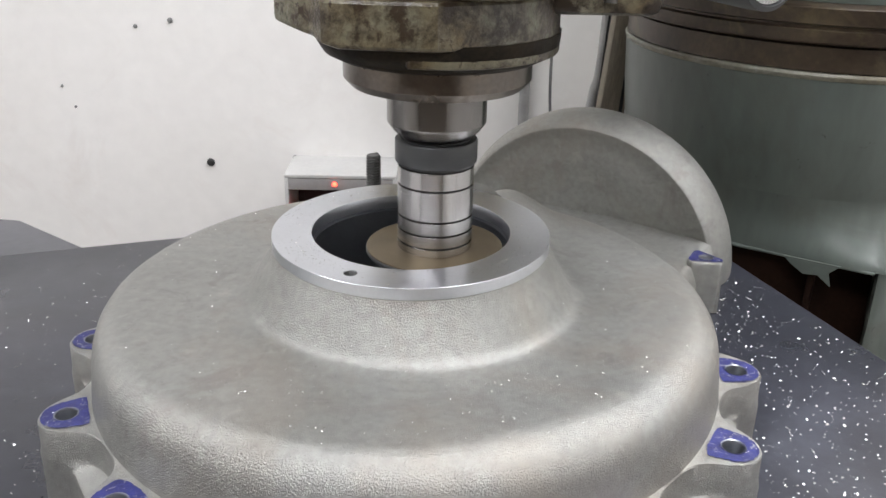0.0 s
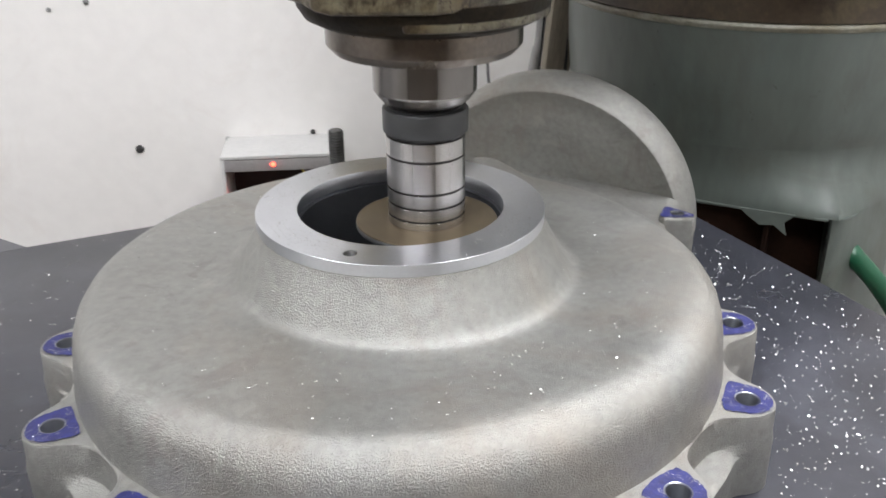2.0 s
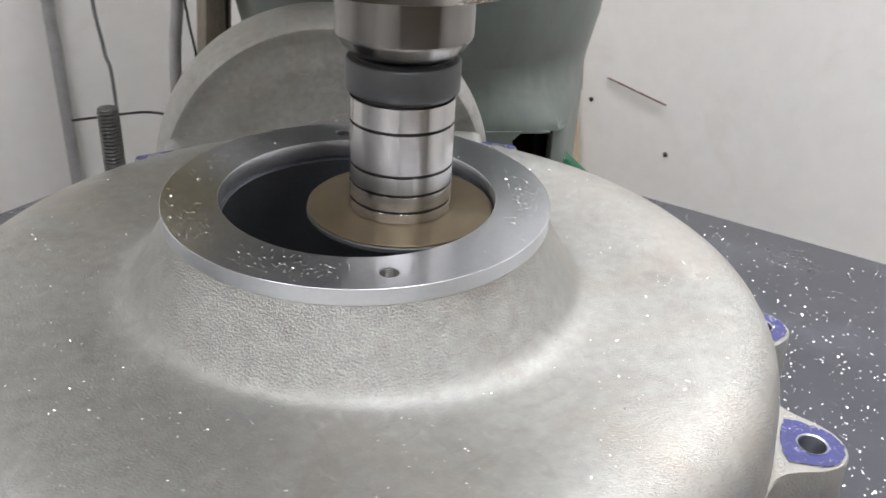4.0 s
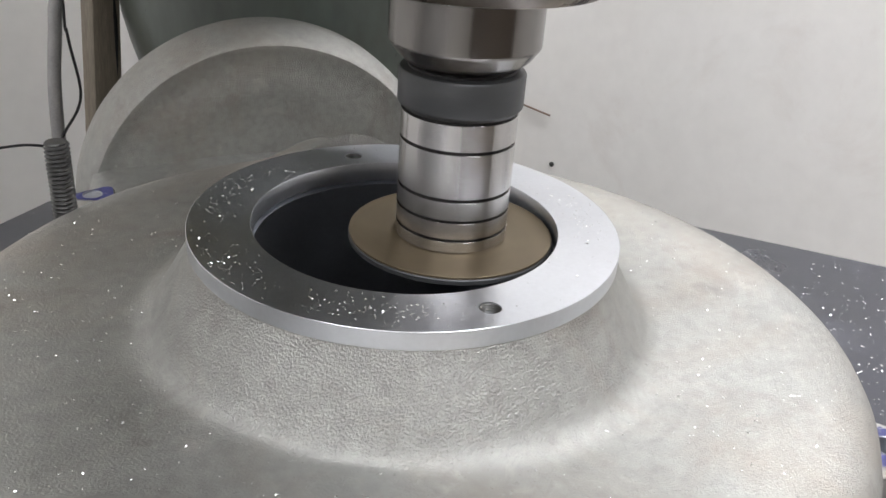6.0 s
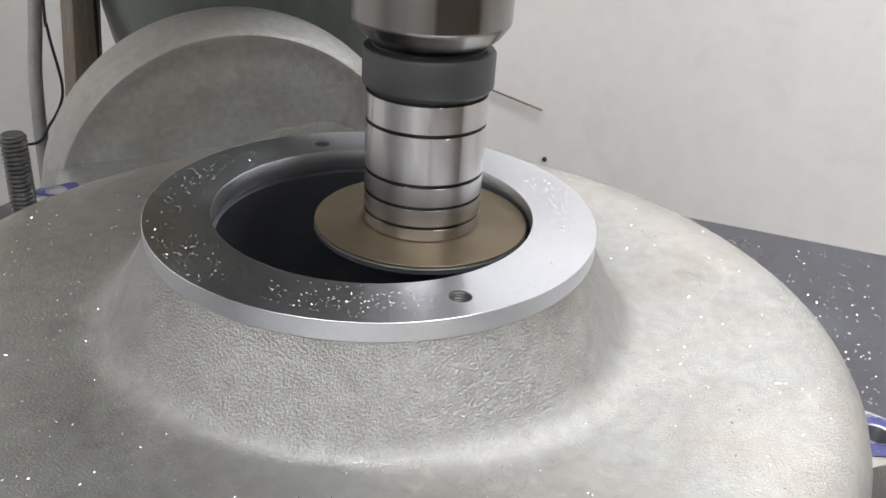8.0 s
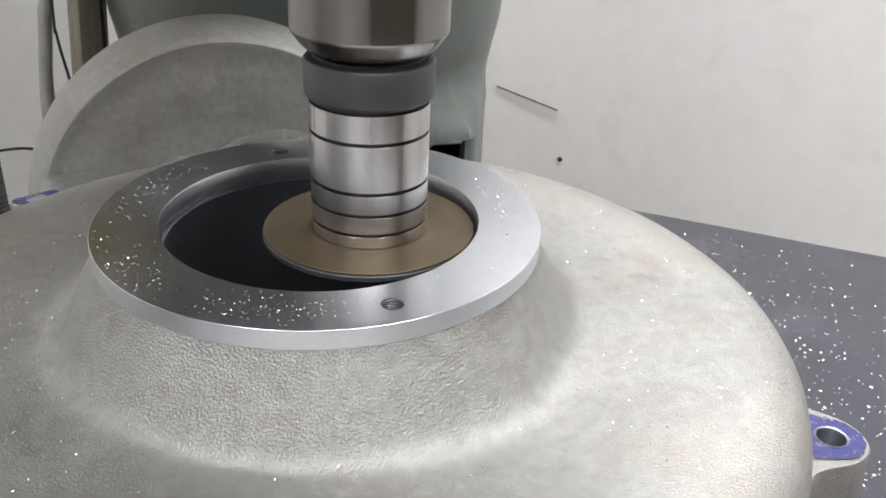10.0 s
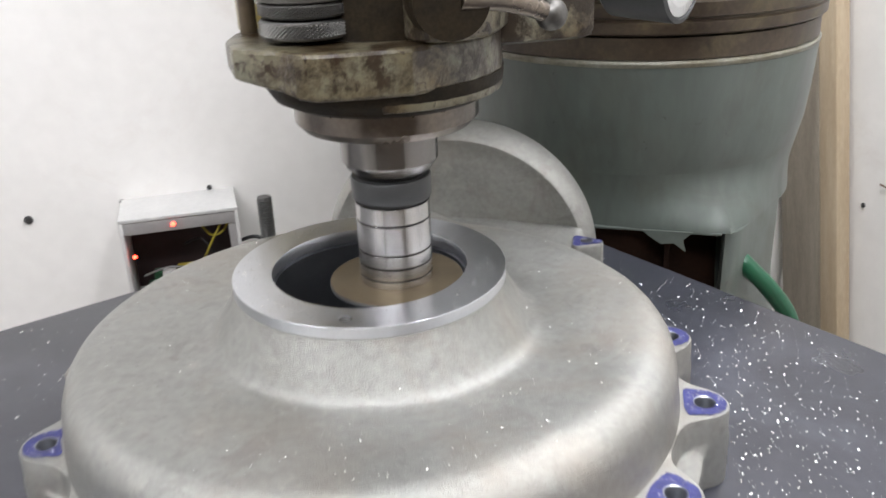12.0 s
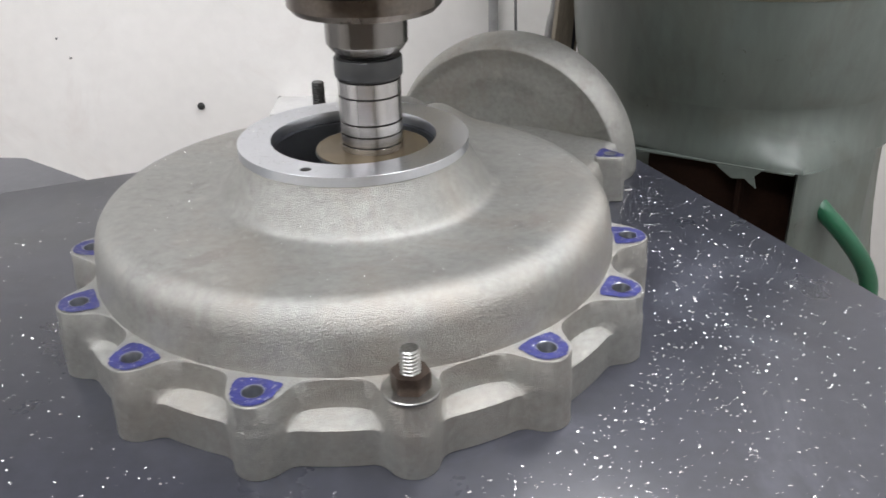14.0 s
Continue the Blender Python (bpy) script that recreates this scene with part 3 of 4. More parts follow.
# ---- the cutter on its arbor ----
AX, AY = 0.0137, -0.0110
arbor = thing("milling_arbor", "steel cutter arbor with ground spacer rings and a bronze disc", "milling arbor", AX, AY, 0)
part("cutter_disc", ring(0, 0.0390, 0.1200, 0.1209, 0.0001, 128), DISC, arbor, "thin bronze-coloured disc")
part("disc_edge", ring(0, 0.0393, 0.1176, 0.1199, 0.0004, 128), NUT, arbor, "dark edge of the disc")
# Near-black core draws the gaps between the rings as dark lines.
part("core", ring(0, 0.0196, 0.1209, 0.186, 0.0003, 64), GAP, arbor)
for z0, z1 in ((0.1213, 0.1255), (0.1267, 0.1329), (0.1341, 0.1410), (0.1423, 0.1589), (0.1602, 0.1696)):
    part("spacer_ring", ring(0.019, 0.0213, z0, z1, 0.00004, 96), STEEL, arbor)
part("lock_nut", lathe([(0.017, 0.1708), (0.0212, 0.1708), (0.0226, 0.1722), (0.0228, 0.1728), (0.0228, 0.1838), (0.0222, 0.1846), (0.0195, 0.1852), (0.017, 0.1845)], 96, closed=True), NUT, arbor, "matt black lock nut")
part("neck", lathe([(0.0145, 0.183), (0.0158, 0.1862), (0.0158, 0.1875), (0.0150, 0.188)], 64), GAP, arbor)
part("collet_collar", lathe([(0.014, 0.1864), (0.0170, 0.1862), (0.0174, 0.1872), (0.0212, 0.1876), (0.0222, 0.1882), (0.0238, 0.1897), (0.0268, 0.1938), (0.0271, 0.1946), (0.0271, 0.2180), (0.014, 0.2180)], 96, closed=True), SPIN, arbor, "turned steel collet collar", 14)

# ---- milling head above ----
head = thing("milling_machine", "greasy cream-painted milling head with a worn quill clamp", "milling machine", AX, AY, 0)
part("spindle_nose", lathe([(0, 0.2150), (0.0440, 0.2142), (0.0462, 0.2148), (0.0498, 0.2186), (0.0502, 0.2192), (0.0502, 0.2300), (0, 0.2300)], 96), QUILL, head, "oily steel spindle nose", 25)
part("grease_ring", lathe([(0, 0.2298), (0.0535, 0.2298), (0.0600, 0.2330), (0.0635, 0.2385), (0.0640, 0.2450), (0, 0.2450)], 96), GREASE_SHADE, head, "black greasy underside")


def plan(points, rounds=3):
    """A plan outline with its corners cut round."""
    P = [Vector(p) for p in points]
    for _ in range(rounds):
        P = [q for a, b in zip(P, P[1:] + P[:1]) for q in (a * 0.8 + b * 0.2, a * 0.2 + b * 0.8)]
    return [(p.x, p.y) for p in P]


clampline = [(0.0635 * math.cos(radians(a)), 0.0635 * math.sin(radians(a))) for a in range(-75, 150, 15)] + [(-0.076, 0.016), (-0.0815, -0.004), (-0.0800, -0.030), (-0.066, -0.043), (-0.0605, -0.0455), (-0.054, -0.059), (-0.046, -0.0625), (-0.024, -0.0655), (0.0, -0.0665)]
bm = prism(clampline, 0.2425, 0.2655, 0.0022, 2)
for v in bm.verts:
    if v.co.z < 0.252 and v.co.x < -0.045:
        v.co.z += (-0.045 - v.co.x) * 0.22
part("quill_clamp", bm, HEAD, head, "pitted greasy cream clamp casting", 16)
part("clamp_skirt", prism(plan([(0.0636 * math.cos(radians(a)), 0.0636 * math.sin(radians(a))) for a in range(-105, 90, 12)] + [(0.0, 0.0), (-0.010, -0.055)], 1), 0.2340, 0.2440, 0.0015, 2), HEAD, head)
# Quill coloured black for the shadow between nut and head.
part("quill", lathe([(0, 0.2655), (0.046, 0.2655), (0.046, 0.42), (0, 0.42)], 96), GREASE_SHADE, head)
# Carried up unseen to 0.95 so that it keeps light off the dome.
part("head_body", prism(plan([(0.002, -0.066), (0.040, -0.062), (0.066, -0.02), (0.080, 0.02), (0.090, 0.16), (-0.06, 0.16), (-0.050, 0.03), (0.0, 0.0)], 2), 0.2655, 0.95, 0.003, 3), HEADW, head, "worn cream head casting")
# Unseen block over the head, added to keep overhead light off the dome.
part("unseen_head_block", prism(plan([(-0.10, -0.11), (0.14, -0.11), (0.15, 0.20), (-0.10, 0.20)], 2), 0.46, 0.85, 0.006, 3), GREEN, head, "unseen grey-green block added above the head for shade")
part("arm", box(0.060, 0.05, 0.05, 0.080, -0.005, 0.280, 0.006), HEADW, head)
# Black box put into the slot as its shade; no such part.
part("slot_shade", box(0.05, 0.02, 0.16, -0.028, 0.012, 0.345, 0.003), GREASE_SHADE, head)
nutx, nuty = -0.042, -0.022
part("stop_screw", thread(0.008, 0.2655, 0.42, 0.003, 0.0012, nutx, nuty, 20), RODD, head)


def knurled(r, z0, z1, x, y, n=64, m=8):
    """A ring covered with small raised diamonds."""
    bm = bmesh.new()

    def at(rr, k, z):
        a = 2 * math.pi * k / n
        return bm.verts.new((x + rr * math.cos(a), y + rr * math.sin(a), z))

    c = 0.0008
    rows = [[at(r - 0.0009, k + 0.5 * (i % 2), z0 + c + (z1 - z0 - 2 * c) * i / m) for k in range(n)] for i in range(m + 1)]
    for i in range(m - 1):
        lo, mid, hi = rows[i], rows[i + 1], rows[i + 2]
        for k in range(n):
            # a diamond stands between four low points
            e = k + (1 if i % 2 else 0)
            tip = at(r, k + 0.5 * (i % 2), z0 + c + (z1 - z0 - 2 * c) * (i + 1) / m)
            left, right = mid[(e - 1) % n], mid[e % n]
            for a, b in ((lo[k], right), (right, hi[k]), (hi[k], left), (left, lo[k])):
                bm.faces.new((a, b, tip))
    for k in range(n):
        j = (k + 1) % n
        bm.faces.new((rows[0][k], rows[0][j], rows[1][k]))
        e = m % 2
        bm.faces.new((rows[m][k], rows[m - 1][(k + e) % n] if e else rows[m - 1][k], rows[m][j]))
    for row, z in ((rows[0], z0), (rows[m], z1)):
        out = [bm.verts.new((x + (v.co.x - x) * 0.965, y + (v.co.y - y) * 0.965, z)) for v in row]
        for k in range(n):
            bm.faces.new((row[k], row[(k + 1) % n], out[(k + 1) % n], out[k]))
        bm.faces.new(out)
    return bm


part("stop_nut", knurled(0.0235, 0.2680, 0.2768, nutx, nuty), KNURL, head, "knurled steel stop nut", 12)
part("stop_nut", knurled(0.0232, 0.2780, 0.2850, nutx, nuty), KNURL, head, "knurled steel stop nut", 12)
dial_sleeve = part("dial_sleeve", lathe([(0, 0.2855), (0.0228, 0.2855), (0.0232, 0.286), (0.0222, 0.312), (0, 0.312)], 64, nutx, nuty), KNURL, head, "steel graduated sleeve")
for k in range(40):
    a = 2 * math.pi * k / 40
    o = part("tick", box(0.0004, 0.0006, 0.005 if k % 5 else 0.008, 0, 0, 0, 0), GAP, dial_sleeve) if k == 0 else new("tick", o.data)
    o.parent = dial_sleeve
    o.matrix_basis = pose(nutx + 0.02290 * math.cos(a), nuty + 0.02290 * math.sin(a), 0.2935, 0, 0, math.degrees(a))
for num, ang in (("20", -113), ("25", -68), ("15", -158)):
    cu = bpy.data.curves.new("number", "FONT")
    cu.body, cu.size, cu.align_x, cu.extrude = num, 0.006, "CENTER", 0.0002
    cu.materials.append(GAP)
    o = new("number", cu)
    o.parent = dial_sleeve
    o.matrix_basis = pose(nutx + 0.0229 * math.cos(radians(ang)), nuty + 0.0229 * math.sin(radians(ang)), 0.299, 90, 0, ang + 90)
part("guide_rod", lathe([(0, 0.2655), (0.0045, 0.2655), (0.0045, 0.43), (0, 0.43)], 20, -0.068, 0.014), RUST, head, "rusty brown guide rod")
part("side_boss", lathe([(0, 0.0), (0.017, 0.0), (0.018, 0.001), (0.018, 0.02), (0, 0.02)], 48), GREASE_SHADE, head, "dark round pivot boss").matrix_basis = pose(0.016, -0.060, 0.287, 90, 0, 0)
part("lock_lever", tube([(0.020, -0.078, 0.287), (0.045, -0.074, 0.284), (0.068, -0.066, 0.276)], 0.0048, 12), QUILL, head, "steel lock lever")
bm = bmesh.new()
bmesh.ops.create_uvsphere(bm, u_segments=20, v_segments=12, radius=0.0078, matrix=Matrix.Translation((0.069, -0.0655, 0.2755)))
part("lever_ball", bm, KNURL, head, "steel ball end")
part("stop_pin", tube([(0.083, -0.030, 0.262), (0.084, -0.030, 0.285)], 0.0035, 12), KNURL, head)
part("feed_cup", lathe([(0, 0.207), (0.050, 0.207), (0.060, 0.211), (0.0635, 0.220), (0.0635, 0.43), (0, 0.43)], 64, 0.005, 0.345), OLIVE, head, "olive-brown enamelled gear cup")
# Unseen; joins the head to the column and shades the bell below.
part("ram", prism([(-0.05, 0.15), (0.17, 0.15), (0.55, 0.53), (0.38, 0.66), (-0.06, 0.42)], 0.350, 0.62, 0.006, 2), GREEN, head, "grey-green ram behind the head")

# feed dial hanging on the far side of the head
fd = part("feed_dial", lathe([(0, -0.040), (0.024, -0.040), (0.026, -0.038), (0.028, -0.006), (0.028, 0.0), (0.0255, 0.001), (0.025, -0.001), (0, -0.001)], 64), NUT, head, "black-rimmed dial with a toothed white ring", 25)
fd.matrix_basis = Matrix.Translation((0.163, -0.022, 0.286)) @ Matrix.Rotation(radians(-52), 4, "Z") @ Matrix.Rotation(radians(90), 4, "Y")
part("dial_face", lathe([(0, 0.0), (0.019, 0.0), (0.019, -0.001)], 48), BOXP, fd, "white dial face")
for k in range(60):
    a = 2 * math.pi * k / 60
    o = part("tooth", box(0.0056, 0.0011, 0.001, 0, 0, 0, 0), BOXP, fd) if k == 0 else new("tooth", o.data)
    o.parent = fd
    o.matrix_basis = pose(0.0215 * math.cos(a), 0.0215 * math.sin(a), -0.0004, 0, 0, math.degrees(a))
part("dial_spindle", tube([(0.095, -0.005, 0.292), (0.125, 0.0, 0.290), (0.142, 0.008, 0.286)], 0.006, 12), QUILL, head)

# ---- machine column ----
CX, CY = 0.46, 0.57
column = thing("machine_column", "grey-green painted round machine column with oily brown rings", "machine column", CX, CY, 0)
part("neck", lathe([(0.202, -0.20), (0.197, -0.15), (0.194, -0.11), (0.193, -0.075), (0.195, -0.040), (0.2005, -0.010), (0.2085, 0.018), (0.2155, 0.050), (0.2195, 0.09), (0.2215, 0.125), (0.2225, 0.1405)], 128), GREEN, column, "grey-green tapering neck")
part("lip", lathe([(0.2227, 0.1407), (0.2235, 0.1415), (0.2240, 0.1450), (0.2225, 0.1475), (0.215, 0.1485)], 128), LIPW, column, "bare worn edge")
part("oily_band", lathe([(0.219, 0.1480), (0.2215, 0.1490), (0.2215, 0.1720), (0.218, 0.1735), (0.200, 0.174)], 128), RUST, column, "brown oily band")
part("turret_ring", lathe([(0.217, 0.1745), (0.2255, 0.1750), (0.2275, 0.177), (0.2275, 0.188), (0.224, 0.190), (0.224, 0.192), (0.2275, 0.1935), (0.2275, 0.2080), (0.2245, 0.2100), (0.0, 0.2100)], 128), RUST, column, "stepped oily ring")
# Unseen turret, carried up to dim what the dome reflects.
part("turret", lathe([(0.20, 0.2105), (0.20, 0.80), (0.19, 0.81), (0, 0.81)], 96), GREEN, column)
part("foot", lathe([(0.26, FLOOR_Z + 0.001), (0.25, -0.50), (0.21, -0.25), (0.202, -0.20)], 96), GREEN, column)
# nose of the base casting with a dark opening towards the plate
nose = thing("machine_nose", "grey-green nose of the machine base with a rusty brown opening darkened for shade", "machine base")


CORNER, ALONG, OUT = Vector((0.467, 0.317)), Vector((0.858, -0.514)), Vector((-0.514, -0.858))


def skirt():
    """The flare from the round neck out to the pointed nose."""
    bm = bmesh.new()
    rows = []
    for i in range(17):
        s = i / 16
        z = 0.018 - 0.064 * s
        row = []
        for k in range(81):
            a = -160 + 1.7 * k
            r0 = 0.2087 - 0.0135 * s
            r1 = 0.207 / math.cos(radians(a + 124.3)) if a < -88.4 else 0.205 / math.cos(radians(a + 52.5))
            if a < -124.3 or a > -52.5:
                r1 = 0.206
            r1 -= (0.009 + 0.020 * (1 - s)) * math.exp(-((a + 88.4) / 7) ** 2)
            r = r0 + (max(r1, r0 + 0.0005) - r0) * s * s * (3 - 2 * s)
            row.append(bm.verts.new((CX + r * math.cos(radians(a)), CY + r * math.sin(radians(a)), z)))
        rows.append(row)
    for a, b in zip(rows, rows[1:]):
        for k in range(len(a) - 1):
            bm.faces.new((a[k], a[k + 1], b[k + 1], b[k]))
    return bm


def face_strip(s0, s1, d0, d1, z0, z1, bevel=0.002):
    """An upright slab along the nose's front, s from its corner, d in depth."""
    pts = [CORNER - ALONG * s0 - OUT * d0, CORNER - ALONG * s1 - OUT * d0, CORNER - ALONG * s1 - OUT * d1, CORNER - ALONG * s0 - OUT * d1]
    return prism([(p.x, p.y) for p in pts], z0, z1, bevel, 2)


# Shallow dark shell in place of a deep, shaded opening.
def opening_shell():
    bm = bmesh.new()
    rows = []
    for r, z in ((0.1965, -0.044), (0.197, -0.075), (0.199, -0.11), (0.203, -0.15), (0.209, -0.20), (0.217, -0.25), (0.24, -0.40), (0.262, -0.60)):
        rows.append([bm.verts.new((CX + r * math.cos(radians(-136 + 4 * k)), CY + r * math.sin(radians(-136 + 4 * k)), z)) for k in range(14)])
    for a, b in zip(rows, rows[1:]):
        for k in range(13):
            bm.faces.new((a[k], a[k + 1], b[k + 1], b[k]))
    return bm


part("flare", skirt(), GREEN, nose, sharp=60)
part("lintel", face_strip(0.014, 0.24, 0.0035, 0.012, -0.0490, -0.0455), GREEN, nose)
part("left_cheek", face_strip(0.124, 0.24, 0.026, 0.036, FLOOR_Z + 0.001, -0.0505), GREEN, nose)
part("right_cheek", prism([(0.4615, 0.3280), (0.467, 0.3262), (0.476, 0.3278), (0.488, 0.3345), (0.585, 0.407), (0.578, 0.416), (0.472, 0.345), (0.463, 0.337)], FLOOR_Z + 0.001, -0.0458, 0.0), GREEN, nose, sharp=60)
part("opening_back", opening_shell(), DARKIN, nose, "rusty brown wall inside the opening, darkened for its shade")
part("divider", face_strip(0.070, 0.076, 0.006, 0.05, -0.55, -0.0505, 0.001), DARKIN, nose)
bm = prism([(-0.034, 0.004), (0.022, 0.004), (0.012, -0.006), (0.016, -0.020), (0.002, -0.010), (-0.012, -0.012), (-0.026, -0.003)], -0.0012, 0.0012, 0.0)
flap = part("torn_flap", bm, GREEN, nose, "torn edge of paint and filler")
p = CORNER - ALONG * 0.068 + OUT * 0.0015
flap.matrix_basis = Matrix.Translation((p.x, p.y, -0.0480)) @ Matrix.Rotation(math.atan2(ALONG.y, ALONG.x), 4, "Z") @ Matrix.Rotation(radians(90), 4, "X")

# ---- along the walls ----
post = thing("timber_post", "raw pine post standing in the corner of the walls", "post", 1.06, 0.955, 0)
post.matrix_world = pose(1.06, 0.974, 0, -12, 0, 0)
part("board", box(0.03, 0.05, 1.27, 0.02, -0.02, -0.333, 0.002), WOOD, post, "pale pine board")
part("board", box(0.03, 0.12, 1.27, 0.018, 0.065, -0.333, 0.002), OLDWOOD, post, "stained grey board")
plank = tagged(part("leaning_plank", box(0.034, 0.02, 1.6, 0, 0, 0, 0.002), OLDWOOD), "old timber plank leaning beside the column", "plank")
plank.matrix_basis = pose(0.226, 0.66, -0.13, 0, 5, 8)
for pts, r, m_, lab in (([(0.268, 0.665, 0.6), (0.262, 0.665, 0.25), (0.252, 0.66, 0.05), (0.246, 0.66, -0.1), (0.245, 0.655, -0.5)], 0.007, RUBBER, "thick black cable hanging beside the column"),
                        ([(0.250, 0.74, 0.6), (0.240, 0.74, 0.12), (0.230, 0.74, 0.03), (0.217, 0.74, -0.10), (0.215, 0.74, -0.5)], 0.0075, CONDUIT, "dark grey pipe standing behind the housing"),
                        ([(0.262, 0.72, 0.6), (0.238, 0.73, 0.08), (0.232, 0.72, 0.02), (0.239, 0.72, -0.05), (0.222, 0.73, -0.09), (0.205, 0.73, -0.105), (0.17, 0.74, -0.10), (0.10, 0.78, -0.11)], 0.0016, RUBBER, "thin black cable hanging in a loop"),
                        ([(0.20, 0.95, 0.6), (0.195, 0.95, 0.06), (0.203, 0.95, -0.08), (0.208, 0.945, -0.155), (0.205, 0.95, -0.6)], 0.0025, GREYCAB, "thin grey cable hanging by the wall")):
    tagged(part("cable", tube(pts, r), m_), lab, "cable")
tagged(part("conduit", tube([(0.162, 1.043, 1.7), (0.162, 1.043, 0.4), (0.168, 1.043, -0.9)], 0.009, 14, 4), CONDUIT), "grey steel conduit running down the white wall", "conduit")

cb = thing("control_box", "open grey control box on the wall with red lights and wires", "control box", -0.150, 1.0, -0.235)
part("shell_top", box(0.19, 0.11, 0.006, 0, 0, 0.072, 0.001), BOXP, cb)
part("shell_bottom", box(0.19, 0.11, 0.006, 0, 0, -0.092, 0.001), BOXP, cb)
for s in (-1, 1):
    part("shell_side", box(0.006, 0.11, 0.158, s * 0.092, 0, -0.010, 0.001), BOXP, cb)
part("back_panel", box(0.178, 0.006, 0.156, 0, 0.05, -0.01, 0.001), BOXIN, cb)
part("circuit_board", box(0.10, 0.05, 0.004, -0.02, 0.0, -0.07, 0.001), PCB, cb)
part("terminal_strip", box(0.07, 0.014, 0.014, 0.02, -0.02, -0.035, 0.001), YEL, cb)
part("relay", box(0.022, 0.022, 0.03, -0.045, -0.01, -0.052, 0.002), PCB, cb)
part("wire", tube([(-0.07, -0.02, -0.04), (-0.03, -0.045, -0.02), (0.02, -0.03, -0.03), (0.07, -0.01, -0.02)], 0.002), GREYCAB, cb)
part("wire", tube([(0.03, 0.0, -0.03), (0.05, -0.04, 0.02), (0.07, -0.03, 0.05)], 0.002), YEL, cb)
part("front_lip", box(0.178, 0.003, 0.020, 0, -0.0530, 0.058, 0.0008), LIPG, cb, "grey lip along the top of the opening")
part("front_stile", box(0.012, 0.003, 0.136, 0.083, -0.0530, -0.021, 0.0008), LIPG, cb)
for k in range(4):
    part("vent_hole", lathe([(0, -0.0962), (0.0028, -0.0962), (0.0030, -0.0940)], 12), GAP, cb).matrix_basis = pose(0, -0.038, 0.020 - 0.013 * k, 0, 90, 0)
part("wire", tube([(0.02, 0.02, 0.05), (0.045, -0.02, 0.02), (0.07, -0.03, 0.03), (0.08, 0.0, 0.05)], 0.0018), YEL, cb, "thin yellow wire")
part("wire", tube([(0.0, 0.03, -0.01), (0.03, -0.01, 0.01), (0.055, -0.02, -0.03), (0.06, 0.0, -0.06)], 0.0022), RUBBER, cb, "thin black wire")
part("capacitor", lathe([(0, -0.068), (0.011, -0.068), (0.011, -0.030), (0.010, -0.0285), (0, -0.028)], 24, -0.030, -0.030), BOXP, cb, "small white round capacitor")
for lx, lz, r in ((-0.010, 0.059, 0.0038), (-0.078, 0.010, 0.0032)):
    bm = bmesh.new()
    bmesh.ops.create_uvsphere(bm, u_segments=12, v_segments=8, radius=r, matrix=Matrix.Translation((lx, -0.0545, lz)))
    part("indicator_light", bm, LED, cb, "glowing red indicator light")
tagged(part("cable", tube([(-0.054, 0.985, -0.235), (-0.030, 0.975, -0.228), (-0.005, 0.970, -0.245), (0.012, 0.972, -0.30), (0.015, 0.98, -0.42), (0.02, 1.0, -0.9)], 0.0032), RUBBER), "thin black cable leaving the control box", "cable")

# The grey ones left of -0.43 stand for faint scuffs, not screws.
for x, z, r in ((-0.396, -0.176, 0.0072), (-0.243, -0.164, 0.0045), (-0.096, -0.156, 0.0045), (-0.445, 0.075, 0.0045), (-0.505, 0.064, 0.0035), (-0.645, -0.041, 0.0022), (-0.626, -0.078, 0.0022)):
    bm = lathe([(0, -0.8 * r), (r * 0.7, -0.6 * r), (r, -0.001), (r, 0.004)], 16)
    tagged(part("screw", bm, SCREW if x > -0.43 else GREYCAB), "small dark spot in the white wall, shaped as a screw head", "screw", group="wall screws").matrix_basis = pose(x, 1.054, z, 90, 0, 0) @ pose(0, 0, 0, 180)
for y, z in ((0.838, -0.273), (0.642, -0.322)):
    tagged(part("screw", lathe([(0, -0.003), (0.003, -0.0025), (0.0048, -0.001), (0.0048, 0.004)], 16), SCREW), "small dark spot in the white wall, shaped as a screw head", "screw", group="wall screws").matrix_basis = pose(1.099, y, z, 0, 90, 0)
tagged(part("nail", tube([(1.096, 0.80, -0.2185), (1.094, 0.656, -0.2295)], 0.0017, 8), NAIL), "long rusty nail lying against the white wall", "nail")

hose = tagged(part("hose", tube([(0.503, 0.364, -0.092), (0.507, 0.348, -0.1000), (0.535, 0.336, -0.131), (0.5645, 0.335, -0.172), (0.576, 0.335, -0.215), (0.581, 0.335, -0.32), (0.582, 0.333, -0.6), (0.58, 0.33, FLOOR_Z + 0.02)], 0.0108, 16), HOSE), "green rubber hose curving down from the machine base", "hose")

table = thing("machine_table", "grey machine table beside the turning plate", "machine table")
part("top", prism([(-0.424, 0.387), (-1.2, 0.49), (-1.2, -0.15), (-0.45, -0.2), (-0.28, 0.279)], -0.06, -0.028, 0.003, 2), BENCH, table)
for lx, ly in ((-1.15, 0.43), (-0.5, 0.36), (-1.15, -0.1), (-0.5, -0.12)):
    part("leg", box(0.05, 0.05, FLOOR_Z * -1 - 0.061, lx, ly, (FLOOR_Z - 0.060) / 2, 0.002), BENCH, table)
pedestal = tagged(part("rotary_pedestal", lathe([(0.24, FLOOR_Z + 0.001), (0.24, FLOOR_Z + 0.03), (0.2, FLOOR_Z + 0.06), (0.2, -0.14), (0.21, -0.1205), (0, -0.1205)], 96), GREEN), "grey-green pedestal under the rotary table", "pedestal")

# ---- chips ----
rng = random.Random(5)


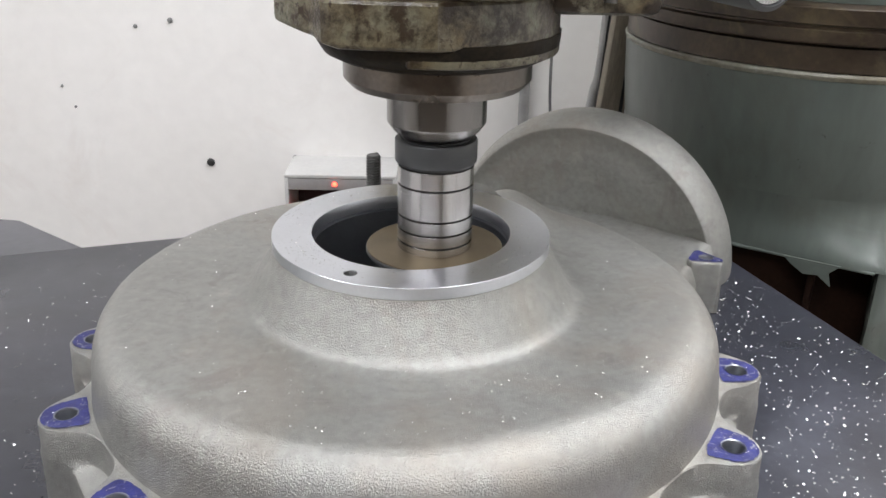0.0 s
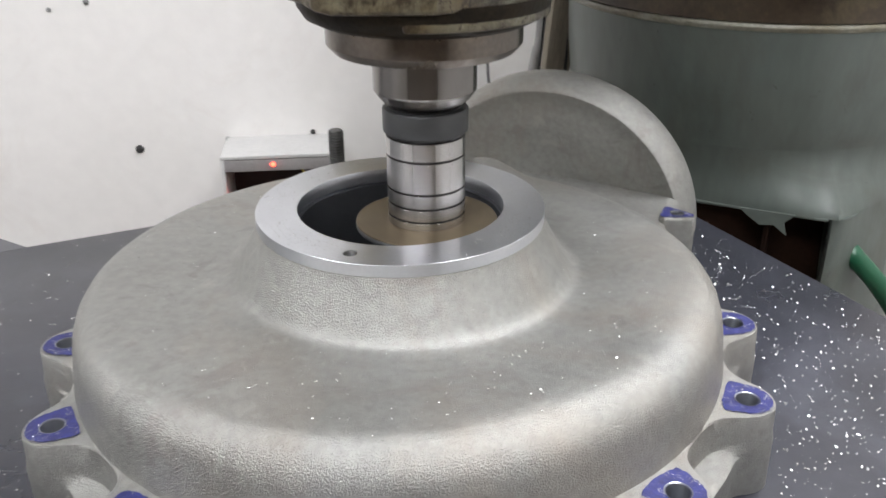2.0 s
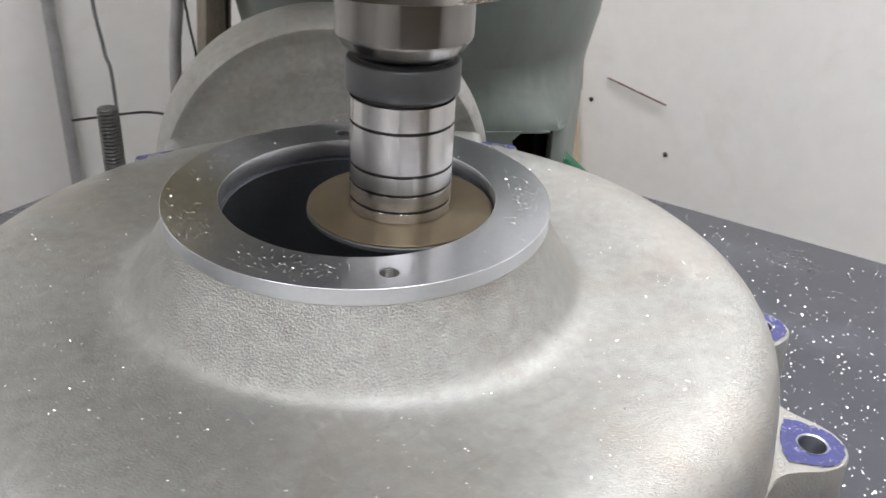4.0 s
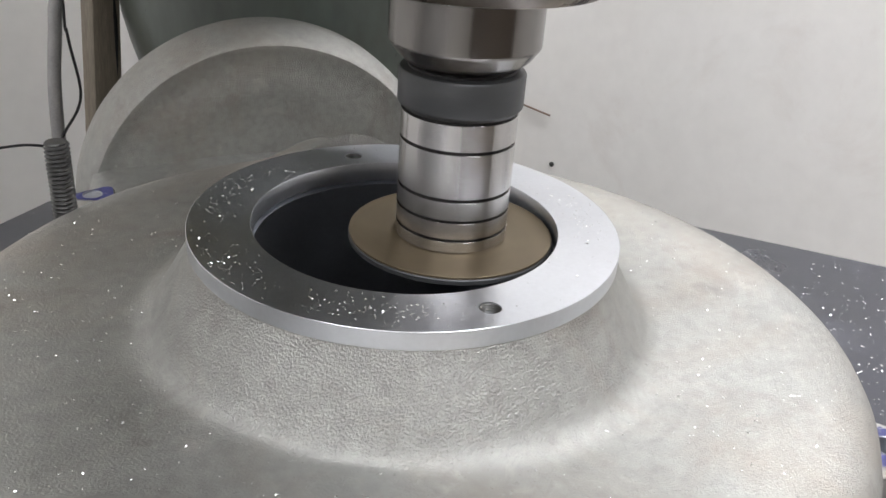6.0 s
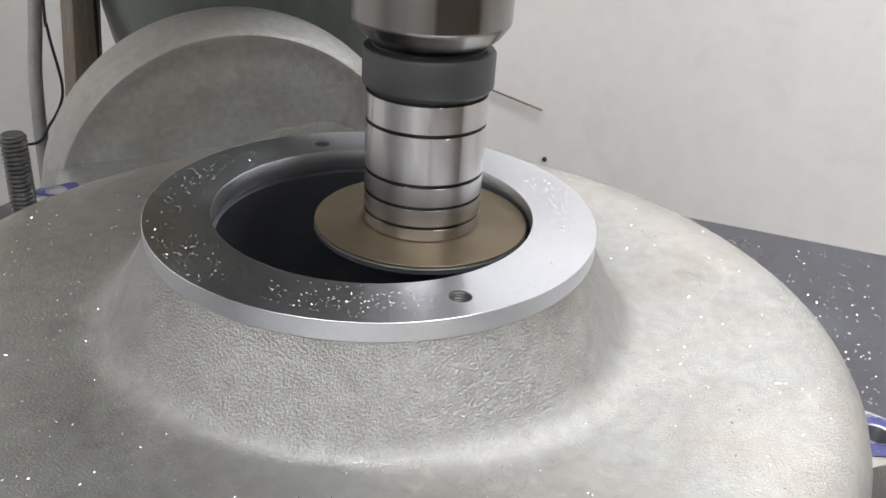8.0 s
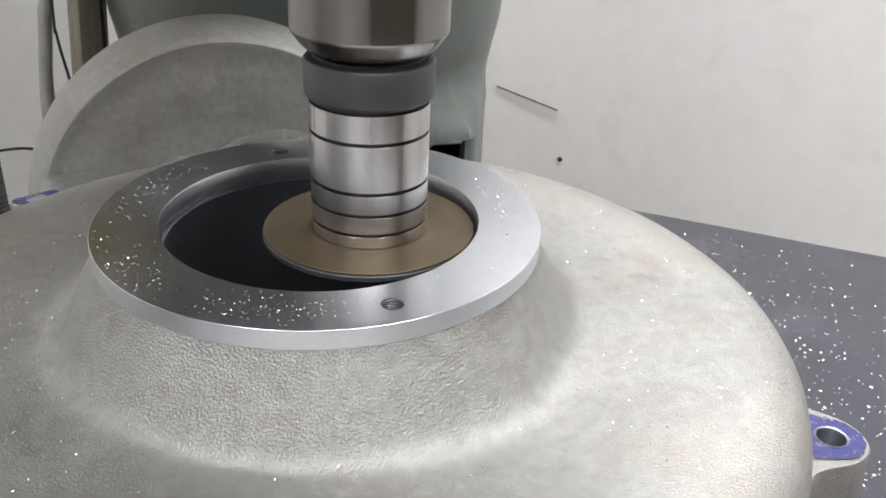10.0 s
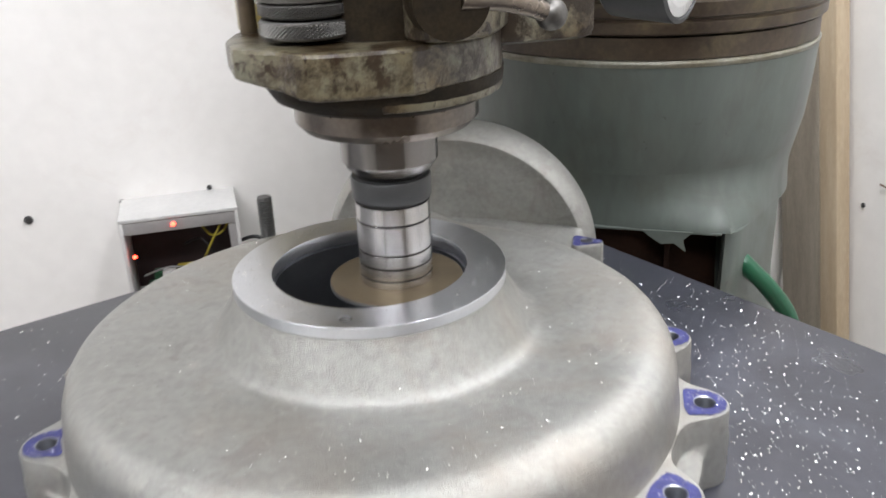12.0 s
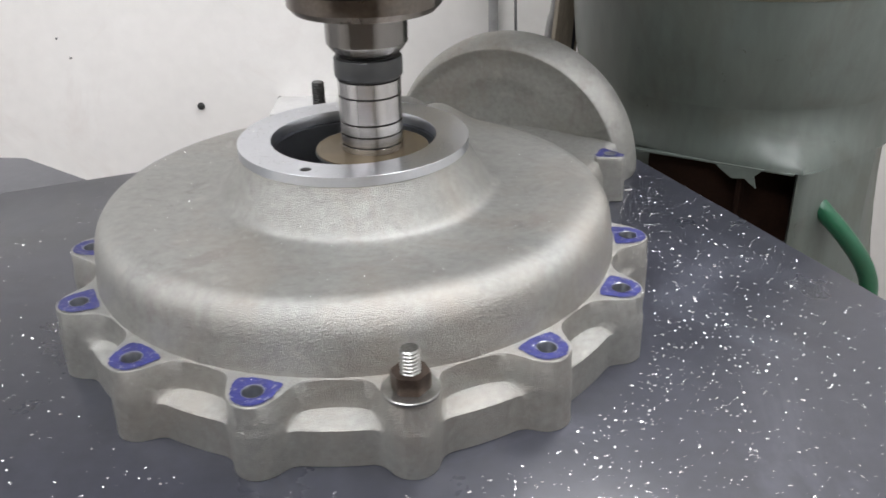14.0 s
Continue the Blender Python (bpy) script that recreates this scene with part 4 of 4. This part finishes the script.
def chips(spots):
    """Small bright curled flakes, each a bent pair of triangles."""
    bm = bmesh.new()
    for x, y, z, s in spots:
        a, l, w = rng.uniform(0, 6.28), s * rng.uniform(0.6, 1.25), s * rng.uniform(0.4, 0.8)
        ca, sa = math.cos(a), math.sin(a)
        pts = [(-l, -w, 0.1), (l, -w * 0.7, 0.25), (l * 0.8, w, 0.55), (-l * 0.9, w * 0.8, 0.35), (0, 0, 0.9)]
        vs = [bm.verts.new((x + ca * p - sa * q, y + sa * p + ca * q, z + h * s * rng.uniform(0.5, 1.1))) for p, q, h in pts]
        for i in range(4):
            bm.faces.new((vs[i], vs[(i + 1) % 4], vs[4]))
        bm.faces.new((vs[3], vs[2], vs[1], vs[0]))
    return bm


spots = []
while len(spots) < 2600:
    u, v = rng.uniform(-HALF, HALF), rng.uniform(-HALF, HALF)
    p = on_plate(u, v)
    r = math.hypot(p.x - BC.x, p.y - BC.y)
    if r < 0.215 or (p - O2).length < 0.12 and (p - O2).dot(N2) > -0.1:
        continue
    side = math.degrees(math.atan2(p.y, p.x))
    dens = 1.0 if -75 < side < 45 else 0.28
    if rng.random() < dens * max(0.25, 1.2 - (r - 0.2) * 5):
        spots.append((p.x, p.y, 0.0, rng.choice((0.0003, 0.0004, 0.0005, 0.0006, 0.0009))))
plate_chips = tagged(part("plate_chips", chips(spots), CHIP, sharp=1), "bright aluminium chips scattered on the dark plate", "chips", kind="stuff")

prof = [(r, z, w) for r, z, w in DOME]
spots = []
while len(spots) < 700:
    a, r = rng.uniform(0, 6.283), math.sqrt(rng.uniform(0.09 ** 2, 0.165 ** 2))
    for (r0, z0, w0), (r1, z1, w1) in zip(prof, prof[1:]):
        if r0 <= r < r1:
            k = (r - r0) / (r1 - r0)
            w = w0 + (w1 - w0) * k
            spots.append((DC.x * w + r * math.cos(a), DC.y * w + r * math.sin(a), z0 + (z1 - z0) * k, rng.choice((0.0002, 0.00025, 0.0003, 0.0004, 0.0005))))
for px, py in PADW:
    for _ in range(5):
        th, r = rng.uniform(0, 6.28), rng.uniform(0.007, 0.012)
        spots.append((px + r * math.cos(th), py + r * math.sin(th), PADZ + 0.0007, 0.0004))
dome_chips = tagged(part("dome_chips", chips(spots), CHIP, sharp=1), "fine aluminium chips lying on the cast dome", "chips", kind="stuff")

spots = []
while len(spots) < 520:
    a, r = rng.uniform(0, 360), rng.uniform(0.0595, 0.0795)
    dens = 0.03
    for mid, width, rm, top in ((211, 13, 0.070, 1.0), (226, 12, 0.069, 0.8), (168, 16, 0.074, 0.8), (118, 22, 0.071, 0.8), (92, 12, 0.067, 0.5), (322, 22, 0.069, 0.6)):
        d = abs((a - mid + 180) % 360 - 180)
        dens = max(dens, top * math.exp(-(d / width) ** 2 - ((r - rm) / 0.007) ** 2))
    if rng.random() < dens:
        spots.append((r * math.cos(radians(a)), r * math.sin(radians(a)), 0.1257, rng.choice((0.00016, 0.00020, 0.00026, 0.00036))))
rim_chips = tagged(part("rim_chips", chips(spots), CHIP, sharp=1), "fine aluminium chips lying on the machined rim", "chips", kind="stuff")


# ---- what moves ----
def motions():
    turning = [(t, pose(0, 0, 0, 0, 0, a)) for t, a in ((0, 0.0), (2.0, 0.52), (4.5, 0.90), (7.0, 1.68), (9.5, 2.66), (12.0, 3.32), (14.0, 3.74))]
    for ob in (plate, housing, s1, s2, plate_chips, dome_chips, rim_chips):
        walk(ob, turning)
    walk(arbor, [(k * 0.1, pose(AX, AY, 0, 0, 0, -80.0 * k)) for k in range(141)])


motions()
